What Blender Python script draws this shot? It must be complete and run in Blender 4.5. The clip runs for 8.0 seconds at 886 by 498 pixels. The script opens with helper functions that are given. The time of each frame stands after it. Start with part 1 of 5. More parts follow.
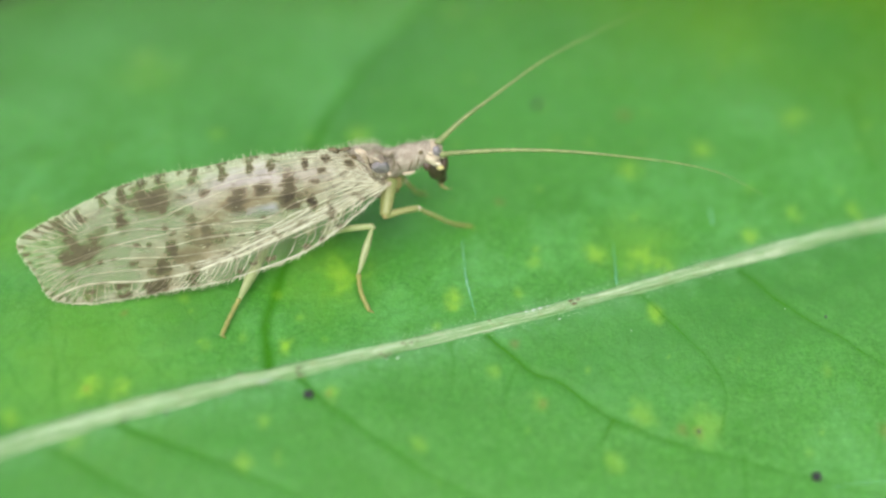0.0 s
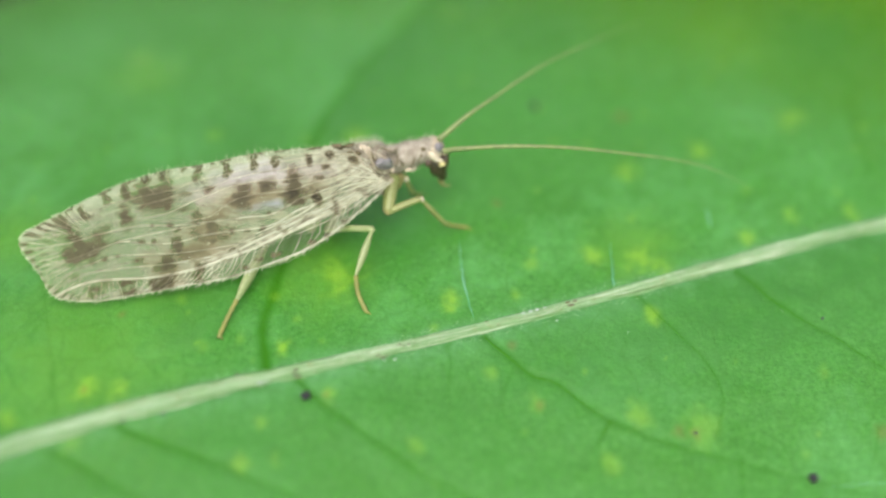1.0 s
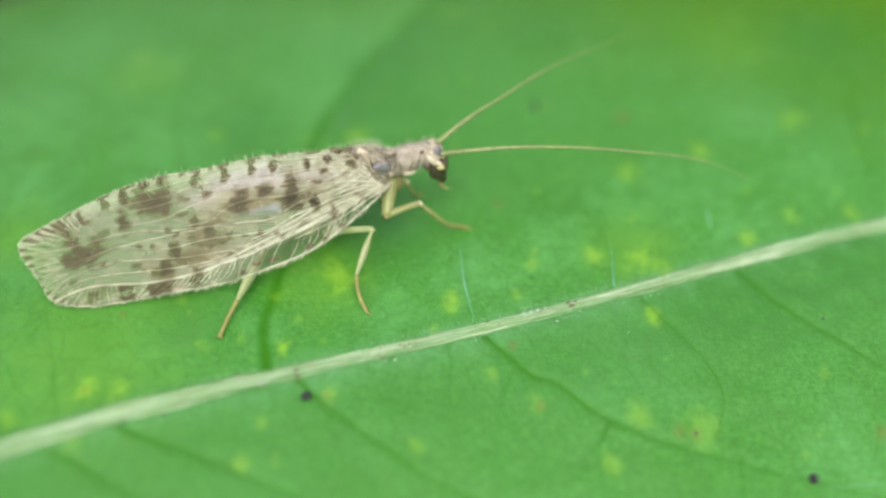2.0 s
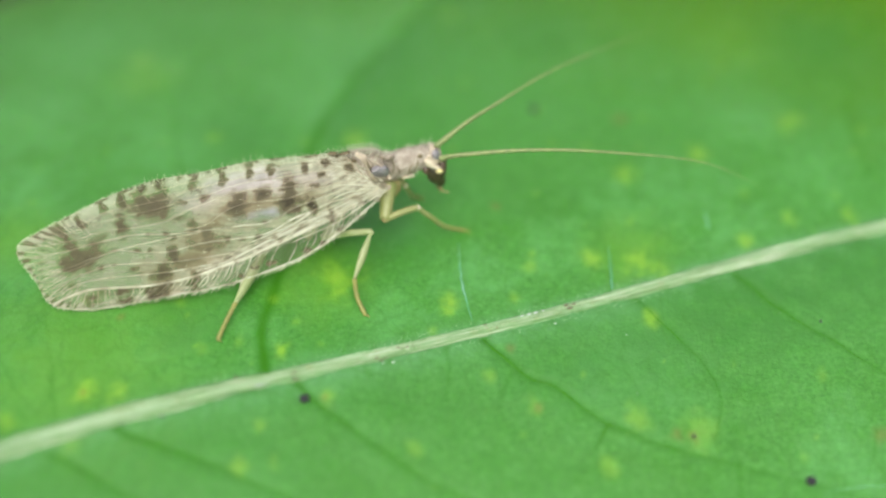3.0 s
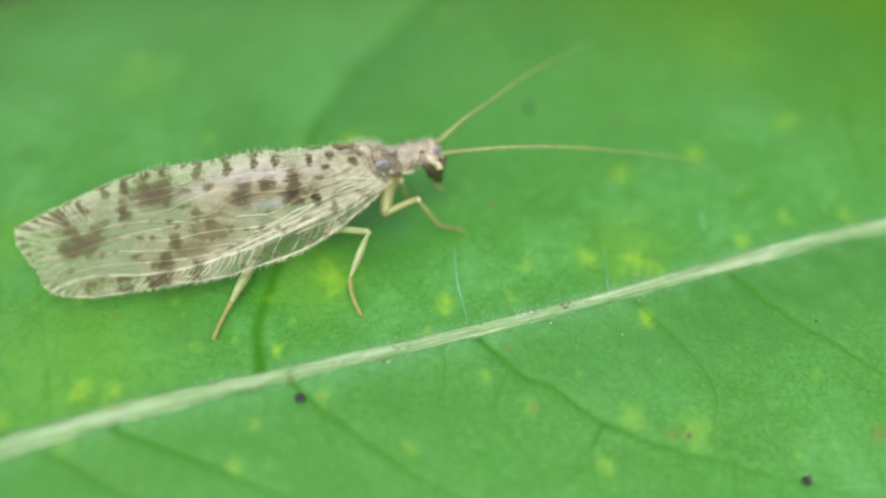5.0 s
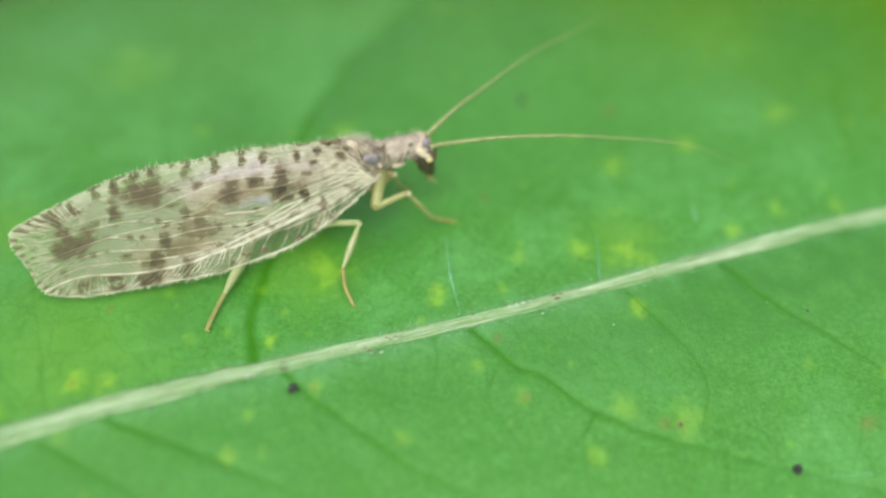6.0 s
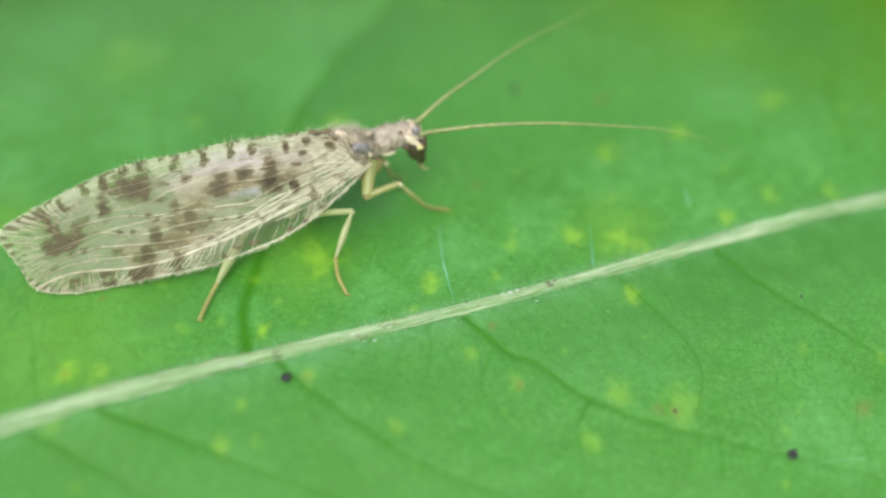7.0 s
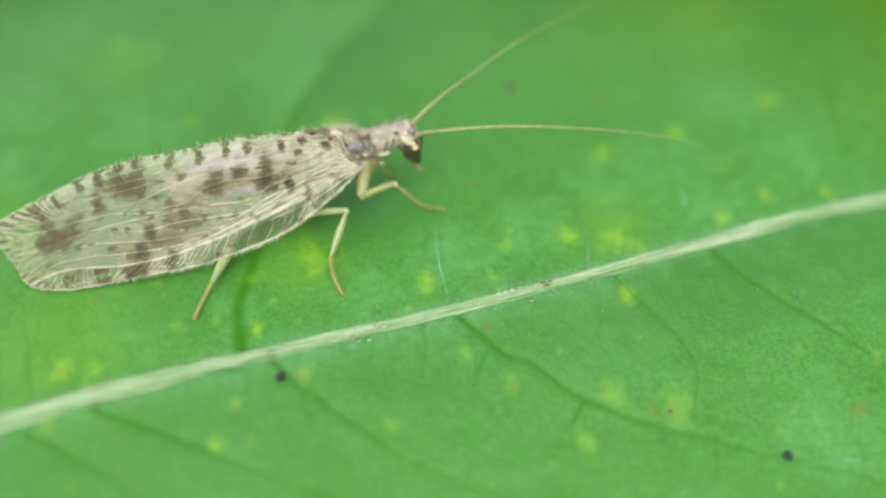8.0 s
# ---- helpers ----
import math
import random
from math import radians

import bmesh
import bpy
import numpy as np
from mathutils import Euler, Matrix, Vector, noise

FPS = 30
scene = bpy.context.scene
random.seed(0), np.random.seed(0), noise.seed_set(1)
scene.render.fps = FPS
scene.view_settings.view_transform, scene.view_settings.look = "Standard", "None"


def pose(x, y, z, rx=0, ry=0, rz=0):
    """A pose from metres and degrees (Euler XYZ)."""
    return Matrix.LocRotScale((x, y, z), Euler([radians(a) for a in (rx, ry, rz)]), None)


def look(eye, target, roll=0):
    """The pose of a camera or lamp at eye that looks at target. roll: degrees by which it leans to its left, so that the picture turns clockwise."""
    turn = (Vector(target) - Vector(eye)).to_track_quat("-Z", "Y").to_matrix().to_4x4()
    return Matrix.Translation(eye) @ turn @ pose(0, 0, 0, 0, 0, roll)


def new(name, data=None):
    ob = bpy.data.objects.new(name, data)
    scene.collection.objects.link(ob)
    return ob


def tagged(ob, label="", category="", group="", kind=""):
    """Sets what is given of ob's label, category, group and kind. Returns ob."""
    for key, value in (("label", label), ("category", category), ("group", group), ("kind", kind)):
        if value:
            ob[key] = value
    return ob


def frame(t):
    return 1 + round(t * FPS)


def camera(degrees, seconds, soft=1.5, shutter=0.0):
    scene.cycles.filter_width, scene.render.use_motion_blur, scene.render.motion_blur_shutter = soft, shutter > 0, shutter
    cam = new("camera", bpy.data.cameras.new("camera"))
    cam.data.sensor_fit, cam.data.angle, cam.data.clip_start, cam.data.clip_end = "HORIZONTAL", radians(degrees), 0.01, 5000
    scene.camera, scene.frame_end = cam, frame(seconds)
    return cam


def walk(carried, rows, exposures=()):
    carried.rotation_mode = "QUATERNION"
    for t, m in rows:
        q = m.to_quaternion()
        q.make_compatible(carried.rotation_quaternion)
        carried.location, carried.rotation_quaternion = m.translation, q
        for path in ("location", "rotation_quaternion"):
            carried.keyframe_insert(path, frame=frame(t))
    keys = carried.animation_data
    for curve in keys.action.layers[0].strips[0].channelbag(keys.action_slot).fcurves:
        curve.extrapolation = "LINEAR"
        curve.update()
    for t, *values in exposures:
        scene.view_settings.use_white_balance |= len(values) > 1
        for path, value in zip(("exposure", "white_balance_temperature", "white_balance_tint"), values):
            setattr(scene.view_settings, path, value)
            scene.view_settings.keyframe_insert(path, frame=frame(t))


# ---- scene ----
# All plans are in millimetres, scaled to metres by MM.
MM = 0.001
cam = camera(30.0, 8.0, soft=2.5)
cam.data.dof.use_dof = True
cam.data.dof.focus_distance = 29.15 * MM
cam.data.dof.aperture_fstop = 31.0
STAND = look((0, -22.666 * MM, 20.408 * MM), (0, 0, 0))
# seconds, sideways, upwards, back (mm) and lean (degrees) of the held camera
SWAY = [(0.0, -0.06, -0.014, -0.013, -0.045), (0.5, -0.015, 0.017, 0.005, 0.007), (1.0, -0.011, 0.012, 0.01, -0.031), (1.5, -0.0, 0.0, -0.0, 0.0),
    (1.7, -0.021, 0.003, 0.009, -0.007), (2.8, -0.002, 0.071, 0.023, 0.076), (3.0, 0.012, 0.064, 0.05, 0.006), (3.5, -0.005, 0.03, 0.036, -0.029),
    (4.0, -0.06, 0.08, 0.096, 0.064), (4.5, -0.057, 0.061, 0.031, 0.066), (4.7, -0.007, 0.081, 0.057, 0.069), (5.8, 0.224, -0.1, 0.046, -0.285),
    (6.0, 0.228, -0.103, 0.165, -0.173), (6.5, 0.325, -0.238, 0.061, -0.388), (7.0, 0.352, -0.318, 0.091, -0.59), (7.5, 0.367, -0.328, 0.103, -0.488),
    (8.0, 0.433, -0.325, 0.061, -0.422)]
walk(cam, [(t, STAND @ pose(x * MM, y * MM, z * MM, 0, 0, r)) for t, x, y, z, r in SWAY], exposures=[(0.0, 0.0), (8.0, 0.0)])

# ---- light: a bright overcast sky ----
SUN_UP, SUN_ROUND = 56.0, 190.0
world = bpy.data.worlds.new("overcast_sky")
scene.world = world
world.use_nodes = True
wn, wl = world.node_tree.nodes, world.node_tree.links
sky = wn.new("ShaderNodeTexSky")
sky.sky_type, sky.sun_disc = "NISHITA", False
sky.sun_elevation, sky.sun_rotation = radians(SUN_UP), radians(SUN_ROUND)
sky.dust_density, sky.air_density, sky.ozone_density = 4.0, 1.0, 1.0
grey = wn.new("ShaderNodeHueSaturation")
grey.inputs["Saturation"].default_value = 0.35
wl.new(sky.outputs[0], grey.inputs["Color"])
wl.new(grey.outputs[0], wn["Background"].inputs[0])
wn["Background"].inputs[1].default_value = 0.221
sun_data = bpy.data.lights.new("sun", "SUN")
sun_data.energy, sun_data.angle, sun_data.color = 1.4, radians(60), (1.0, 0.96, 0.9)
sun = new("sun", sun_data)
sun.matrix_world = look((math.sin(radians(SUN_ROUND)) * math.cos(radians(SUN_UP)), math.cos(radians(SUN_ROUND)) * math.cos(radians(SUN_UP)), math.sin(radians(SUN_UP))), (0, 0, 0))


# ---- materials ----
class Nodes:
    """A short way to write a node material; texture space is in millimetres."""

    def __init__(self, name):
        self.mat = bpy.data.materials.new(name)
        self.mat.use_nodes = True
        self.tree = self.mat.node_tree
        self.bsdf = self.tree.nodes["Principled BSDF"]
        self.out = self.tree.nodes["Material Output"]
        coord = self.tree.nodes.new("ShaderNodeTexCoord")
        scale = self.tree.nodes.new("ShaderNodeVectorMath")
        scale.operation, scale.inputs[1].default_value = "MULTIPLY", (1000, 1000, 1000)
        self.tree.links.new(coord.outputs["Object"], scale.inputs[0])
        self.mm = scale.outputs[0]

    def put(self, value, socket):
        if isinstance(value, bpy.types.NodeSocket):
            self.tree.links.new(value, socket)
        elif value is not None:
            socket.default_value = (*value, 1) if isinstance(value, tuple) and len(value) == 3 and socket.type == "RGBA" else value

    def stretch(self, x, y, z):
        n = self.tree.nodes.new("ShaderNodeVectorMath")
        n.operation, n.inputs[1].default_value = "MULTIPLY", (x, y, z)
        self.put(self.mm, n.inputs[0])
        return n.outputs[0]

    def noise(self, scale, detail=3.0, rough=0.55, vector=None):
        n = self.tree.nodes.new("ShaderNodeTexNoise")
        self.put(vector if vector is not None else self.mm, n.inputs["Vector"])
        n.inputs["Scale"].default_value, n.inputs["Detail"].default_value, n.inputs["Roughness"].default_value = scale, detail, rough
        return n.outputs[0]

    def cells(self, scale, feature="F1", vector=None):
        n = self.tree.nodes.new("ShaderNodeTexVoronoi")
        n.feature = feature
        self.put(vector if vector is not None else self.mm, n.inputs["Vector"])
        n.inputs["Scale"].default_value = scale
        return n.outputs["Distance"]

    def warped(self, amount, scale):
        """Texture space bent by a soft noise."""
        n = self.tree.nodes.new("ShaderNodeTexNoise")
        n.inputs["Scale"].default_value = scale
        self.put(self.mm, n.inputs["Vector"])
        m = self.tree.nodes.new("ShaderNodeVectorMath")
        m.operation, m.inputs[1].default_value = "MULTIPLY_ADD", (amount, amount, amount)
        self.put(n.outputs["Color"], m.inputs[0])
        self.put(self.mm, m.inputs[2])
        return m.outputs[0]

    def mask(self, name):
        n = self.tree.nodes.new("ShaderNodeAttribute")
        n.attribute_name = name
        return n.outputs["Fac"]

    def steps(self, fac, low, high, a=0.0, b=1.0):
        n = self.tree.nodes.new("ShaderNodeMapRange")
        self.put(fac, n.inputs[0])
        for i, v in enumerate((low, high, a, b)):
            n.inputs[i + 1].default_value = v
        return n.outputs[0]

    def sums(self, kind, a, b):
        n = self.tree.nodes.new("ShaderNodeMath")
        n.operation = kind
        self.put(a, n.inputs[0])
        self.put(b, n.inputs[1])
        return n.outputs[0]

    def mix(self, fac, a, b, kind="MIX"):
        n = self.tree.nodes.new("ShaderNodeMix")
        n.data_type, n.blend_type = "RGBA", kind
        self.put(fac, n.inputs[0])
        self.put(a, n.inputs[6])
        self.put(b, n.inputs[7])
        return n.outputs[2]

    def bump(self, height, depth, strength=1.0, normal=None):
        n = self.tree.nodes.new("ShaderNodeBump")
        n.inputs["Strength"].default_value, n.inputs["Distance"].default_value = strength, depth * MM
        self.put(height, n.inputs["Height"])
        if normal is not None:
            self.put(normal, n.inputs["Normal"])
        return n.outputs[0]

    def skin(self, color, rough=0.5, normal=None, **more):
        self.put(color, self.bsdf.inputs["Base Color"])
        self.put(rough, self.bsdf.inputs["Roughness"])
        self.put(normal, self.bsdf.inputs["Normal"])
        for key, value in more.items():
            self.put(value, self.bsdf.inputs[key.replace("_", " ")])
        return self.mat

    def clear(self, opacity):
        """Lets light through where opacity is low."""
        glass = self.tree.nodes.new("ShaderNodeBsdfTransparent")
        both = self.tree.nodes.new("ShaderNodeMixShader")
        self.put(opacity, both.inputs[0])
        self.put(glass.outputs[0], both.inputs[1])
        self.put(self.bsdf.outputs[0], both.inputs[2])
        self.put(both.outputs[0], self.out.inputs[0])
        return self.mat


def leaf_material():
    n = Nodes("leaf_green")
    base = n.mix(n.steps(n.noise(0.20, 2), 0.35, 0.65), (0.046, 0.215, 0.010), (0.060, 0.252, 0.028))
    base = n.mix(n.steps(n.noise(0.8, 4), 0.42, 0.72, 0.0, 0.6), base, (0.080, 0.300, 0.052))
    base = n.mix(n.steps(n.noise(3.1, 4), 0.42, 0.70, 0.0, 0.7), base, (0.040, 0.195, 0.012))
    base = n.mix(n.steps(n.noise(12, 5, 0.7), 0.42, 0.60, 0.0, 0.62), base, (0.032, 0.165, 0.014))
    base = n.mix(n.steps(n.noise(9, 5, 0.7), 0.50, 0.66, 0.0, 0.55), base, (0.098, 0.325, 0.060))
    base = n.mix(n.steps(n.noise(1.0, 4, 0.65, n.stretch(13, 27, 13)), 0.52, 0.66, 0.0, 0.38), base, (0.125, 0.375, 0.085))
    # the sky's sheen on the blade, mixed in as a paler bluish green
    base = n.mix(n.sums("MULTIPLY", n.mask("sky_sheen"), n.steps(n.noise(2.4, 4), 0.3, 0.65, 0.35, 1.0)), base, (0.105, 0.345, 0.090))
    base = n.mix(n.mask("lime"), base, (0.098, 0.285, 0.018))
    base = n.mix(n.mask("olive"), base, (0.066, 0.180, 0.001))
    base = n.mix(n.sums("MULTIPLY", n.mask("halo"), n.steps(n.noise(5, 4), 0.3, 0.7, 0.25, 0.90)), base, (0.160, 0.400, 0.165))
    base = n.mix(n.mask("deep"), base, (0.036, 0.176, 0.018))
    base = n.mix(n.mask("vein"), base, (0.031, 0.162, 0.002))
    weave = n.cells(1.15, "DISTANCE_TO_EDGE", n.warped(0.5, 2.0))
    base = n.mix(n.steps(weave, 0.0, 0.045, 0.30, 0.0), base, (0.032, 0.160, 0.004))
    base = n.mix(n.mask("pale"), base, (0.225, 0.440, 0.030))
    base = n.mix(n.mask("brown"), base, (0.200, 0.120, 0.030))
    grain = n.bump(n.cells(24), 0.010, 0.6, n.bump(n.noise(8, 4), 0.018, 0.7, n.bump(n.noise(1.7, 4), 0.06, 0.6)))
    return n.skin(base, n.steps(n.noise(1.6, 3), 0.35, 0.65, 0.36, 0.55), grain, Specular_IOR_Level=n.sums("MULTIPLY", n.steps(n.mask("vein"), 0.0, 1.0, 0.5, 0.12), n.steps(n.mask("olive"), 0.0, 1.0, 1.0, 0.2)),
        Subsurface_Weight=0.25, Subsurface_Radius=(0.5, 1.0, 0.3), Subsurface_Scale=0.5 * MM)


def rib_material():
    n = Nodes("midrib_pale")
    fibre = n.noise(1.5, 6, 0.7, n.mask_vector("along"))
    patch = n.noise(2.6, 4)
    strand = n.noise(2.2, 5, 0.7, n.mask_vector("along"))
    base = n.mix(n.steps(fibre, 0.40, 0.58), (0.16, 0.35, 0.11), (0.32, 0.48, 0.25))
    base = n.mix(n.steps(strand, 0.52, 0.62, 0.0, 0.8), base, (0.52, 0.62, 0.41))
    base = n.mix(n.steps(strand, 0.36, 0.46, 0.75, 0.0), base, (0.16, 0.27, 0.09))
    base = n.mix(n.steps(patch, 0.50, 0.70, 0.0, 0.65), base, (0.28, 0.48, 0.20))
    base = n.mix(n.steps(fibre, 0.30, 0.40, 0.6, 0.0), base, (0.17, 0.29, 0.09))
    base = n.mix(n.steps(n.noise(9, 3), 0.62, 0.72, 0.0, 0.6), base, (0.70, 0.78, 0.56))
    base = n.mix(n.steps(n.noise(5, 4), 0.60, 0.70, 0.0, 0.55), base, (0.30, 0.30, 0.12))
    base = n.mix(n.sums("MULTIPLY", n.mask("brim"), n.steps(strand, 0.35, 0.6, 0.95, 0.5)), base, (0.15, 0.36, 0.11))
    base = n.mix(n.sums("MULTIPLY", n.mask("groove"), 0.9), base, (0.13, 0.30, 0.07))
    base = n.mix(n.steps(n.noise(13, 3), 0.64, 0.70, 0.0, 0.7), base, (0.22, 0.15, 0.06))
    return n.skin(base, 0.4, n.bump(fibre, 0.06, 0.8), Specular_IOR_Level=0.5)


def mask_vector(self, name):
    n = self.tree.nodes.new("ShaderNodeAttribute")
    n.attribute_name = name
    return n.outputs["Vector"]


Nodes.mask_vector = mask_vector


def plain(name, color, other, rough=0.5, scale=6.0, depth=0.01, **more):
    n = Nodes(name)
    base = n.mix(n.steps(n.noise(scale, 4), 0.35, 0.65), color, other)
    return n.skin(base, rough, n.bump(n.noise(scale * 3, 3), depth, 0.6), **more)


def wing_material():
    n = Nodes("wing_membrane")
    blot, sheet = n.mask("blotch"), n.mask_vector("sheet")
    streak = n.noise(1.0, 4, 0.6, sheet)
    mottle = n.noise(4.0, 4)
    base = n.mix(n.steps(mottle, 0.35, 0.65), (0.405, 0.475, 0.28), (0.52, 0.57, 0.355))
    base = n.mix(n.steps(streak, 0.54, 0.70, 0.0, 0.40), base, (0.59, 0.61, 0.45))
    base = n.mix(n.steps(n.noise(7, 4), 0.50, 0.66, 0.0, 0.45), base, (0.36, 0.31, 0.20))
    base = n.mix(n.steps(n.noise(26, 3), 0.50, 0.64, 0.0, 0.50), base, (0.23, 0.20, 0.12))
    base = n.mix(n.steps(n.noise(2.2, 5, 0.6, sheet), 0.52, 0.64, 0.0, 0.5), base, (0.33, 0.29, 0.19))
    base = n.mix(n.sums("MULTIPLY", n.mask("outer"), 0.55), base, (0.375, 0.375, 0.26))
    base = n.mix(n.sums("MULTIPLY", n.mask("fold"), 0.7), base, (0.42, 0.43, 0.32))
    base = n.mix(n.sums("MULTIPLY", n.mask("base"), 0.60), base, (0.53, 0.502, 0.390))
    base = n.mix(n.sums("MULTIPLY", n.mask("base"), n.steps(streak, 0.38, 0.50, 0.9, 0.0)), base, (0.18, 0.162, 0.100))
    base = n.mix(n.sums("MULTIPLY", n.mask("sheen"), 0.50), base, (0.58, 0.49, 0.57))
    base = n.mix(n.sums("MULTIPLY", n.mask("warm"), n.steps(streak, 0.38, 0.60, 1.2, 0.75)), base, (0.165, 0.122, 0.066))
    base = n.mix(n.sums("MULTIPLY", n.mask("sky_glint"), n.steps(streak, 0.35, 0.55, 0.45, 0.85)), base, (0.36, 0.39, 0.47))
    tan = n.mix(n.steps(blot, 0.26, 0.74), (0.218, 0.188, 0.102), (0.084, 0.074, 0.040))
    tan = n.mix(n.steps(blot, 0.80, 1.0, 0.0, 0.7), tan, (0.016, 0.012, 0.007))
    base = n.mix(n.steps(blot, 0.05, 0.42), base, tan)
    n.skin(base, 0.42, n.bump(n.noise(9, 3), 0.03, 0.6), Specular_IOR_Level=0.08)
    veil = n.sums("ADD", n.sums("MULTIPLY", n.steps(mottle, 0.3, 0.7, 0.34, 0.48), n.steps(n.mask("outer"), 0.0, 1.0, 1.0, 1.02)), n.steps(streak, 0.52, 0.70, 0.0, 0.12))
    veil = n.sums("ADD", veil, n.sums("MULTIPLY", n.mask("warm"), 0.52))
    veil = n.sums("ADD", veil, n.sums("MULTIPLY", n.mask("base"), n.steps(n.noise(5, 4), 0.40, 0.60, 0.07, 0.38)))
    veil = n.sums("ADD", veil, n.sums("MULTIPLY", n.mask("sheen"), 0.18))
    veil = n.sums("ADD", veil, n.sums("MULTIPLY", n.mask("sky_glint"), 0.04))
    veil = n.sums("ADD", veil, n.sums("MULTIPLY", n.mask("fold"), 0.26))
    veil = n.sums("MULTIPLY", veil, n.steps(n.mask("clear"), 0.0, 1.0, 1.0, 0.15))
    return n.clear(n.sums("MAXIMUM", n.steps(blot, 0.0, 0.72, 0.0, 0.93), veil))


def vein_material():
    n = Nodes("wing_vein")
    # lit: the vein's pale dashes, with white glints put into the colour
    base = n.mix(n.mask("lit"), n.mix(n.steps(n.noise(4.5, 3), 0.40, 0.60), (0.33, 0.33, 0.20), (0.50, 0.49, 0.33)), (0.57, 0.585, 0.43))
    base = n.mix(n.mask("dark"), base, (0.105, 0.080, 0.036))
    return n.skin(base, 0.35)


def body_material():
    n = Nodes("body_cuticle")
    base = n.mix(n.steps(n.noise(2.6, 4), 0.38, 0.62), (0.25, 0.210, 0.155), (0.54, 0.475, 0.355))
    base = n.mix(n.steps(n.noise(7, 3), 0.55, 0.68), base, (0.21, 0.172, 0.125))
    base = n.mix(n.steps(n.noise(13, 4), 0.55, 0.70, 0.0, 0.6), base, (0.70, 0.64, 0.50))
    return n.skin(base, 0.5, n.bump(n.noise(9, 4), 0.07, 0.9))


LEAF = leaf_material()
RIB = rib_material()
LATERAL = plain("lateral_vein", (0.036, 0.166, 0.004), (0.044, 0.190, 0.006), 0.7, Specular_IOR_Level=0.12)
SOIL = plain("shaded_undergrowth", (0.03, 0.06, 0.018), (0.06, 0.10, 0.03), 0.9, 0.02)
WING, VEIN, BODY = wing_material(), vein_material(), body_material()
NECK = plain("neck_cuticle", (0.25, 0.205, 0.15), (0.47, 0.42, 0.33), 0.5, 4.2, 0.09)
ABDOMEN = plain("abdomen_cuticle", (0.40, 0.30, 0.26), (0.56, 0.46, 0.42), 0.45, 4)
CREAM = plain("cream_cuticle", (0.58, 0.49, 0.34), (0.72, 0.64, 0.48), 0.4, 8)
HEAD = plain("head_cuticle", (0.42, 0.34, 0.24), (0.60, 0.52, 0.38), 0.4, 7)
OLIVE = plain("olive_cuticle", (0.11, 0.085, 0.038), (0.19, 0.15, 0.075), 0.4, 9)
BROWN = plain("brown_cuticle", (0.075, 0.052, 0.034), (0.12, 0.085, 0.05), 0.3, 8)
SLATE = plain("slate_plate", (0.20, 0.19, 0.20), (0.29, 0.27, 0.27), 0.35, 8)
EYE = plain("compound_eye", (0.030, 0.027, 0.012), (0.060, 0.050, 0.022), 0.30, 30, 0.008)
YELLOW = plain("yellow_cheek", (0.66, 0.57, 0.20), (0.74, 0.66, 0.32), 0.3, 8)
MOUTH = plain("mouth_amber", (0.26, 0.22, 0.08), (0.34, 0.29, 0.12), 0.4, 8)
FEELER = plain("antenna_straw", (0.27, 0.32, 0.12), (0.17, 0.22, 0.08), 0.45, 10)
SHANK = plain("leg_straw", (0.25, 0.32, 0.115), (0.34, 0.385, 0.18), 0.35, 6)
SHIN = plain("shin_straw", (0.22, 0.26, 0.075), (0.30, 0.31, 0.12), 0.35, 6)
FOOT = plain("foot_amber", (0.275, 0.275, 0.072), (0.225, 0.235, 0.062), 0.4, 6)
HAIR = plain("pale_hair", (0.60, 0.62, 0.42), (0.62, 0.64, 0.46), 0.4, 6)
FIBRE = plain("pale_fibre", (0.34, 0.49, 0.26), (0.54, 0.64, 0.43), 0.4, 3)
STRAND = plain("dull_fibre", (0.14, 0.26, 0.08), (0.24, 0.36, 0.14), 0.5, 3)
DOWN = plain("leaf_down", (0.26, 0.46, 0.20), (0.38, 0.56, 0.32), 0.4, 6)
FRASS = plain("black_frass", (0.018, 0.018, 0.022), (0.05, 0.05, 0.055), 0.4, 12, 0.05)
SILK = plain("silk", (0.14, 0.42, 0.26), (0.36, 0.66, 0.56), 0.25, 5)
SCURF = plain("brown_scurf", (0.09, 0.09, 0.045), (0.21, 0.185, 0.09), 0.6, 14)
FAINT = plain("faint_silk", (0.085, 0.33, 0.15), (0.15, 0.43, 0.25), 0.4, 6)
GRAIN = plain("wet_grain", (0.52, 0.58, 0.52), (0.66, 0.70, 0.66), 0.12, 8)


# ---- mesh helpers ----
def smooth_line(points, count):
    """A rounded line through a few points (Catmull-Rom), in millimetres."""
    p = [Vector(q) for q in points]
    p = [2 * p[0] - p[1]] + p + [2 * p[-1] - p[-2]]
    out, spans = [], len(p) - 3
    for k in range(count):
        f = k / (count - 1) * spans
        i = min(int(f), spans - 1)
        t = f - i
        a, b, c, d = p[i:i + 4]
        out.append(0.5 * ((2 * b) + (c - a) * t + (2 * a - 5 * b + 4 * c - d) * t * t + (3 * b - a - 3 * c + d) * t ** 3))
    return out


